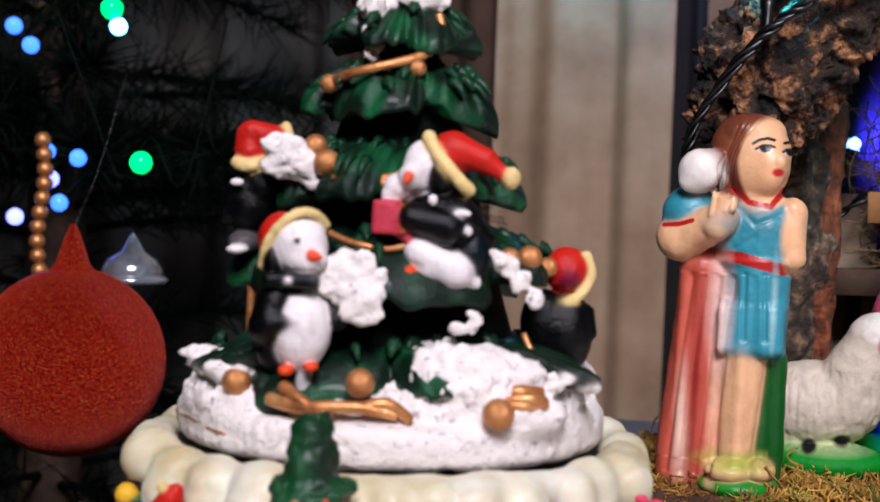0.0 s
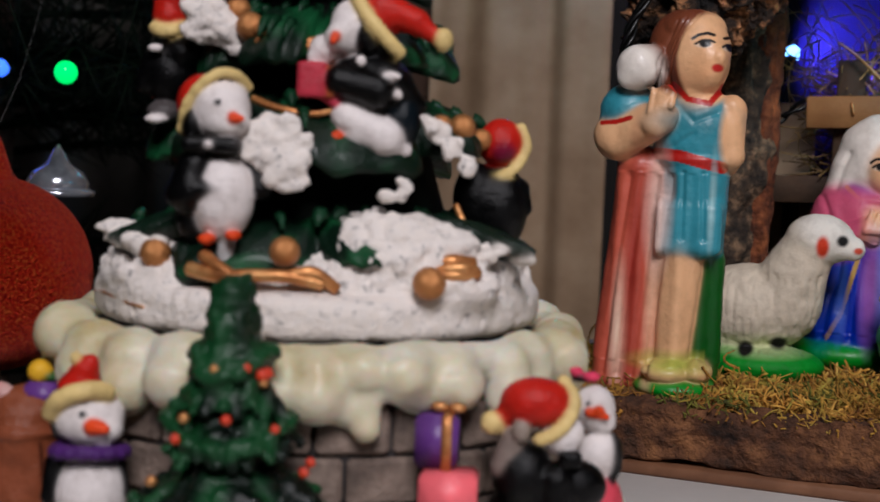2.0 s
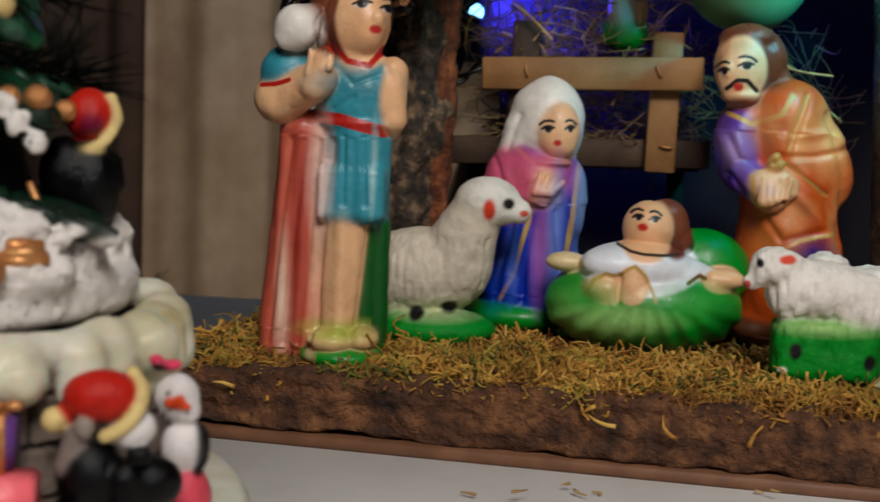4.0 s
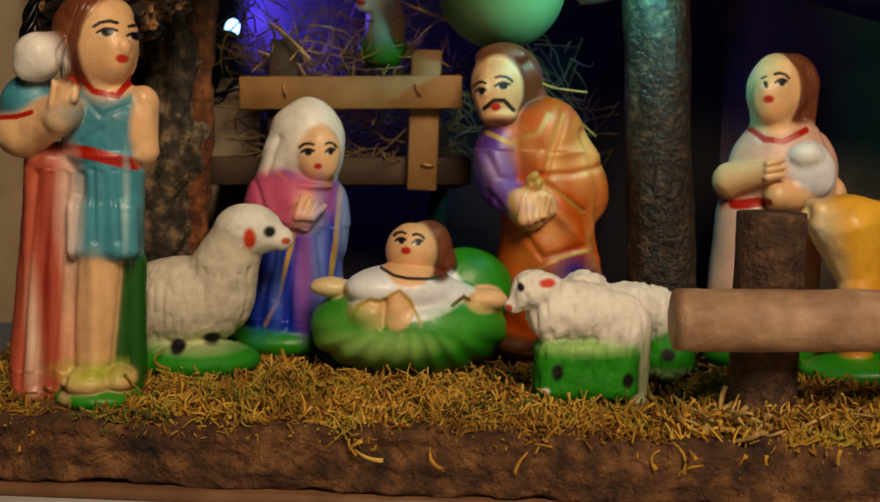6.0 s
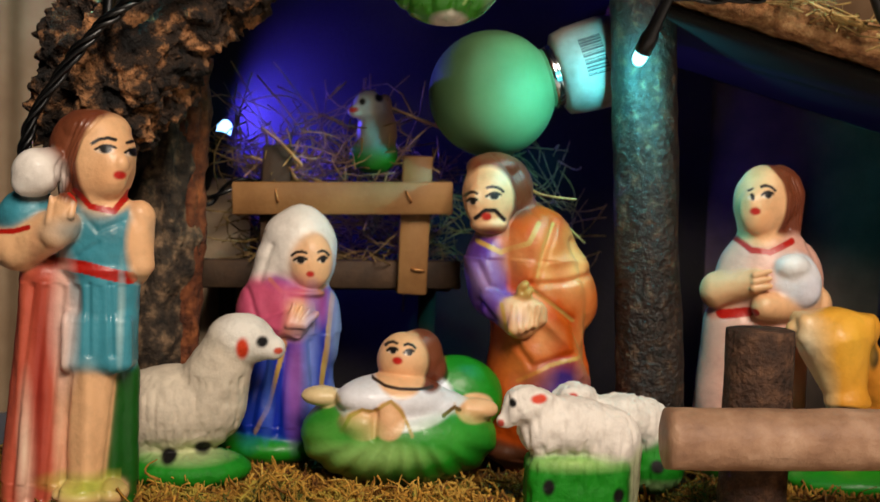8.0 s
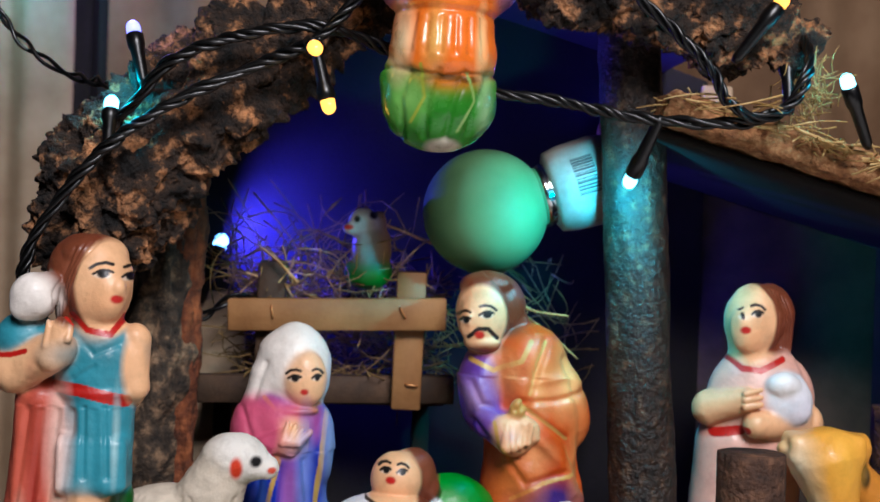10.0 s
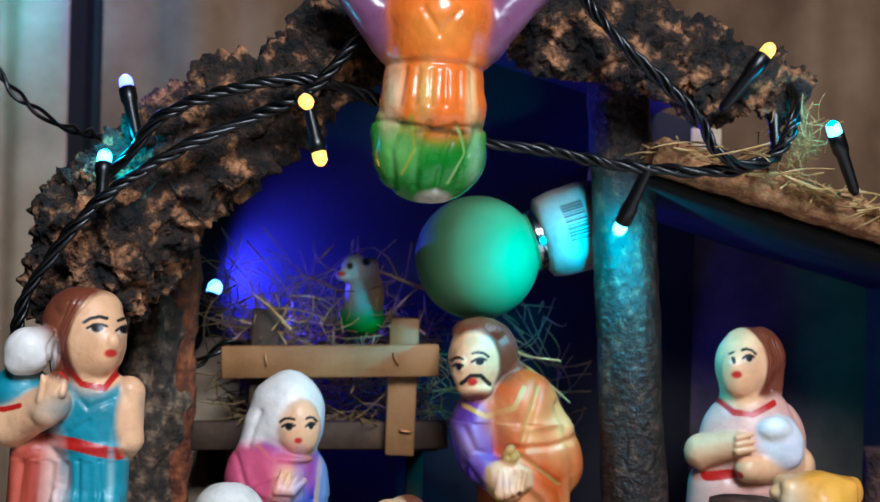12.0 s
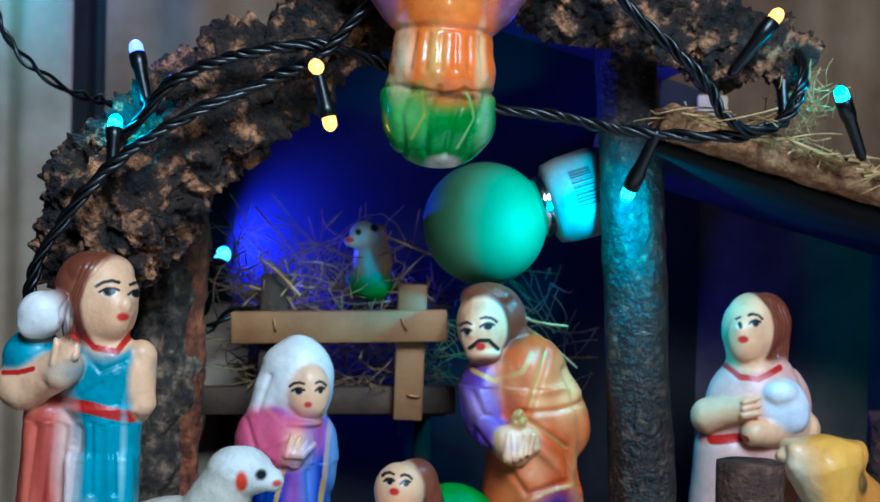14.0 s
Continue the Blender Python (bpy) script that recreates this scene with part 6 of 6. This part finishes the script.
c.ball((772, -58, 357), (9, 8, 10), PW, 1.5).ball((826, -46, 379), (16, 8, 7), PW, 1.5).ball((836, -42, 410), (8, 8, 9), PW, 1.5)
drawn_penguin(c, (13.6, -34, 109.6), "penguin in a red cap hugging the tree with a pink parcel")

# seen from behind on the upper twigs
c = Clay(0.0001385, (455, 300), melt=9, step=4.5)
c.ball((448, 10, 362), (48, 44, 56), PB).ball((472, -6, 330), (36, 30, 28), PB, 8).cap((420, 0, 352), (404, -8, 388), 22, 12, PB, 8).ball((440, 0, 430), (30, 30, 20), (0.30, 0.28, 0.28), 8)
# The black ball stands for the shaded hole of the cap.
c.cap((446, 0, 268), (444, 0, 240), 30, 24, PR, 6).cap((450, -4, 236), (492, -8, 246), 22, 24, PR, 8).ball((490, -26, 268), (12, 12, 16), BLACK, 3)
fur_brim(c, [(424, -14, 290), (440, -24, 296), (458, -22, 294), (470, -10, 288)], 11)
fur_brim(c, [(508, -8, 224), (516, -16, 246), (512, -14, 270)], 9)
c.ball((430, -38, 326), (14, 8, 8), PW, 2).ball((432, -30, 444), (20, 16, 8), PW, 3)
drawn_penguin(c, (-34.9, -12, 118.8), "penguin in a red cap seen from behind")

# climbing behind the tree
c = Clay(0.0001399, (1000, 540), melt=9, step=4.5)
c.ball((1006, 6, 592), (54, 50, 76), PB).cap((1044, 0, 556), (1056, -6, 592), 16, 10, PB, 6).ball((968, 0, 574), (40, 40, 60), PB, 8)
c.ball((1008, 0, 480), (42, 38, 42), PR, 5).ball((1010, -22, 490), (22, 18, 22), (0.40, 0.06, 0.20), 8)
fur_brim(c, [(1040, -10, 452), (1050, -14, 482), (1040, -20, 512), (1018, -22, 532), (1000, -16, 542)], 9)
drawn_penguin(c, (41.9, -8, 88.0), "penguin in a red cap climbing behind the tree")

# bending over the parcels beside the drum
c = Clay(0.0001152, (960, 780), melt=9, step=4.5)
c.ball((935, 0, 850), (56, 48, 62), PB).ball((1020, 6, 866), (66, 44, 50), PB, 8).ball((1000, 0, 770), (40, 38, 38), PW, 8).cap((990, -22, 850), (1000, -20, 930), 30, 30, PB, 8).ball((950, 10, 920), (80, 50, 60), PB, 8)
c.box((1014, -30, 810), (20, 16, 15), 8, PB, 3)
c.ball((952, -8, 714), (64, 46, 44), PR, 6).cap((915, 0, 728), (892, -4, 744), 30, 18, PR, 8).ball((876, -6, 754), (23, 23, 22), PC, 3)
c.ball((925, -34, 760), (17, 14, 22), (0.55, 0.50, 0.46), 4).cap((912, -10, 780), (900, -6, 830), 22, 26, (0.50, 0.45, 0.42), 8)
fur_brim(c, [(1000, 10, 678), (1018, -20, 704), (1006, -36, 740), (980, -40, 764), (958, -32, 776)], 11.5)
drawn_penguin(c, (49.8, -60, 36.1), "penguin in a red cap bending over its parcels")

# with a pink bow and dress
c = Clay(0.0001217, (1060, 780), melt=9, step=4.5)
c.ball((1056, 0, 726), (38, 38, 42), PW).ball((1070, -4, 748), (26, 28, 24), PW, 8).ball((1066, 0, 810), (36, 34, 46), PW, 8)
c.ball((1092, 4, 812), (20, 30, 42), PB, 5).cap((1098, -8, 830), (1090, -16, 850), 12, 8, PB, 5)
c.ball((1070, 4, 900), (46, 44, 62), (0.80, 0.28, 0.34), 5)
c.cap((1044, -36, 728), (1074, -42, 734), 9, 6, PO, 3).ball((1060, -44, 722), (10, 10, 8), PO, 3).spot((1040, -34, 712), 5, PB)
c.ball((1020, -4, 660), (13, 10, 8), (0.85, 0.25, 0.38), 2).ball((1047, -8, 669), (16, 12, 9), (0.85, 0.25, 0.38), 2).ball((1034, -2, 672), (22, 16, 8), PB, 4)
drawn_penguin(c, (63.5, -45, 33.3), "penguin with a pink bow and dress")

# in front of the drum, with a violet scarf
c = Clay(0.0001144, (160, 780), melt=9, step=4.5)
c.ball((160, 0, 742), (62, 56, 52), PW).ball((190, -24, 758), (34, 30, 26), PW, 10).ball((165, 0, 880), (62, 54, 84), PW, 8).ball((140, 36, 870), (66, 40, 90), PB, 5)
c.cap((104, -4, 826), (94, -14, 884), 22, 16, PB, 5).cap((212, 4, 830), (222, -6, 870), 16, 12, PB, 5)
c.ball((130, -40, 960), (28, 38, 14), PO, 3).ball((196, -40, 960), (28, 38, 14), PO, 3)
c.cap((176, -52, 748), (200, -62, 750), 15, 9, PO, 3).spot((158, -54, 727), 7, PB).ball((106, 10, 752), (18, 36, 34), PB, 5)
c.cap((140, 12, 690), (150, 4, 656), 40, 24, PR, 8).cap((150, 4, 656), (160, -2, 642), 22, 14, PR, 6).ball((134, -4, 636), (11, 11, 12), PC, 3)
fur_brim(c, [(96, -22, 732), (112, -40, 708), (140, -48, 692), (170, -40, 686), (192, -20, 694)], 16)
for i in range(16):
    w = 2 * math.pi * i / 16
    c.ball((162 + 56 * math.cos(w), 50 * math.sin(w) - 4, 802 + 6 * math.sin(w)), (18, 18, 14), (0.30, 0.16, 0.42), 4)
drawn_penguin(c, (-41.8, -60, 33.0), "penguin in a red cap with a violet scarf")


def parcel(place, size, colour, ribbon, turn, label):
    box = part("parcel", slab(*size, 0.0007, 2), surface("parcel_paint", tuple(v * 0.85 for v in colour), colour, tuple(min(1, v * 1.1) for v in colour), 90, 0.4, 0, 0.3), cake, label)
    box.matrix_basis = pose(*place, 0, 0, turn)
    if ribbon:
        part("ribbon", slab(0.0022, size[1] + 0.0012, size[2] + 0.0012, 0.0004), GOLD, box, "gold ribbon").location = (0.0022, 0, 0)
        for s in (-1, 1):
            bm = bmesh.new()
            bmesh.ops.create_uvsphere(bm, u_segments=12, v_segments=8, radius=1)
            bmesh.ops.scale(bm, vec=(0.0019, 0.0013, 0.0011), verts=bm.verts)
            part("ribbon_loop", bm, GOLD, box, "gold ribbon loop").location = (0.002 + s * 0.0018, 0, size[2] / 2 + 0.0014)


parcel((0.0290, -0.0615, 0.0355), (0.0085, 0.008, 0.0105), (0.36, 0.20, 0.48), True, -8, "violet parcel with a gold ribbon")
parcel((0.0315, -0.0655, 0.0255), (0.0115, 0.011, 0.0090), (0.90, 0.40, 0.43), False, -6, "pink parcel")
parcel((0.0305, -0.0660, 0.0150), (0.0130, 0.012, 0.0115), (0.22, 0.20, 0.22), False, -4, "dark grey parcel")

# sack of toys
c = Clay(0.001, down=False, melt=2, step=0.75)
SK = (0.50, 0.27, 0.17)
c.ball((0, 0, 9), (10.5, 9, 10), SK).cap((0, 0, 16), (0, 0, 24), 8.6, 7.6, SK).ball((0, 0, 22), (9.6, 9, 2.2), SK, 1)
c.ball((0, 0, 27), (7, 6, 1), SK)
c.stroke([(-6, 20), (-7, 8)], 0.7, (0.25, 0.12, 0.08), 0, 0.4).stroke([(5, 20), (6.5, 8)], 0.7, (0.25, 0.12, 0.08), 0, 0.4)
sack = c.build("sack", RESIN, cake, label="brown resin sack filled with toys", rough=0.7, rough_scale=0.14)
sack.location = (-0.061, -0.038, 0.008)
parcel((-0.057, -0.038, 0.0375), (0.008, 0.008, 0.006), (0.36, 0.20, 0.48), False, 10, "violet parcel in the sack")
c = Clay(0.001, down=False, melt=0.6, step=0.5)
for i in range(9):
    a = math.pi * i / 8
    c.cap((4 * math.cos(a) - 0.5, 0, 4 * math.sin(a)), (4 * math.cos(a + 0.4) - 0.5, 0, 4 * math.sin(a + 0.4)), 1.9, 1.9, (0.86, 0.83, 0.80) if i % 2 else (0.70, 0.10, 0.10))
c.build("candy_cane", RESIN, cake, label="red and white candy cane in the sack", blur=0.3).location = (-0.0665, -0.040, 0.0345)
c = Clay(0.001, down=False, melt=0.6, step=0.5)
c.ball((0, 0, 0), 2.8, (0.85, 0.66, 0.12)).ball((2.5, 0, -1), (2.5, 2.5, 1.4), (0.10, 0.30, 0.14))
c.build("toy_ball", RESIN, cake, label="yellow toy ball in the sack", blur=0.3).location = (-0.058, -0.038, 0.0425)


# small decorated tree in front
def small_tree():
    c = Clay(0.001, down=False, melt=1.4, step=0.75)
    r = random.Random(8)
    GD, GL = (0.02, 0.065, 0.045), (0.09, 0.27, 0.14)
    for z, R in ((10, 22), (20, 17.5), (30, 13), (38.5, 9.6), (46.5, 7.0), (53, 4.8)):
        n = int(R * 1.5) + 4
        for i in range(n):
            a = 2 * math.pi * i / n + z
            rr = R * r.uniform(0.82, 1.05)
            c.cap((0.25 * rr * math.cos(a), 0.25 * rr * math.sin(a), z + 6), (rr * math.cos(a), rr * math.sin(a), z + r.uniform(-3, 0.5)), 2.6, 1.2, GL if r.random() < 0.5 else GD)
    c.cap((0, 0, 4), (0, 0, 58), 7, 1.8, GD)
    c.ball((0, 0, 56), (4.0, 3.8, 3.2), GL).ball((0, 0, 60), (2.2, 2.2, 2.6), GL)
    for z, R in ((15, 19.5), (33, 11.6), (46, 7.0)):
        for i in range(26):
            a = 2 * math.pi * i / 26
            c.ball((R * math.cos(a), R * math.sin(a), z + 2.2 * math.sin(2 * a + z)), 1.7, GL, 0.8)
    ob = c.build("small_tree", LEAF, cake, label="small carved green tree with a wreath of beads", rough=0.95, rough_scale=0.45, blur=0.6)
    ob.location = (-0.0115, -0.0735, 0.006)
    for k in range(22):
        z, R = ((13, 20.8), (15, 20.4), (24, 15.6), (33, 12.6), (34, 12.2), (42, 8.8), (46, 7.8))[k % 7]
        a = -math.pi / 2 + r.uniform(-2.2, 2.2)
        bm = bmesh.new()
        bmesh.ops.create_uvsphere(bm, u_segments=10, v_segments=7, radius=r.uniform(0.0009, 0.0013))
        bead = part("bead", bm, BEAD if k % 3 else GOLD, ob)
        bead.location = (R * 0.001 * math.cos(a), R * 0.001 * math.sin(a), (z + r.uniform(-1, 3)) * 0.001)


BEAD = surface("orange_red_bead", (0.60, 0.12, 0.05), (0.74, 0.18, 0.07), (0.82, 0.28, 0.10), 90, 0.4, 0, 0.1)
small_tree()

# stone blocks of the drum
blocks = []
for w in (0.0165, 0.0130):
    bm = slab(w - 0.0010, 0.0042, 0.0098, 0.0009, 1)
    mesh = bpy.data.meshes.new("block")
    bm.to_mesh(mesh)
    bm.free()
    mesh.materials.append(STONE)
    blocks.append((w, mesh))
br = random.Random(6)
for row in range(4):
    a, goal = br.uniform(0, 0.2), 2 * math.pi
    start = a
    while a < start + goal - 0.1:
        w, mesh = blocks[br.random() < 0.4]
        step = w / 0.0605
        mid = a + step / 2
        ob = new("block", mesh)
        ob.parent = cake
        rad = 0.0590 + br.uniform(0, 0.0006)
        ob.matrix_basis = pose(rad * math.cos(mid), rad * math.sin(mid), 0.0148 + row * 0.0106, 0, 0, math.degrees(mid) + 90)
        a += step
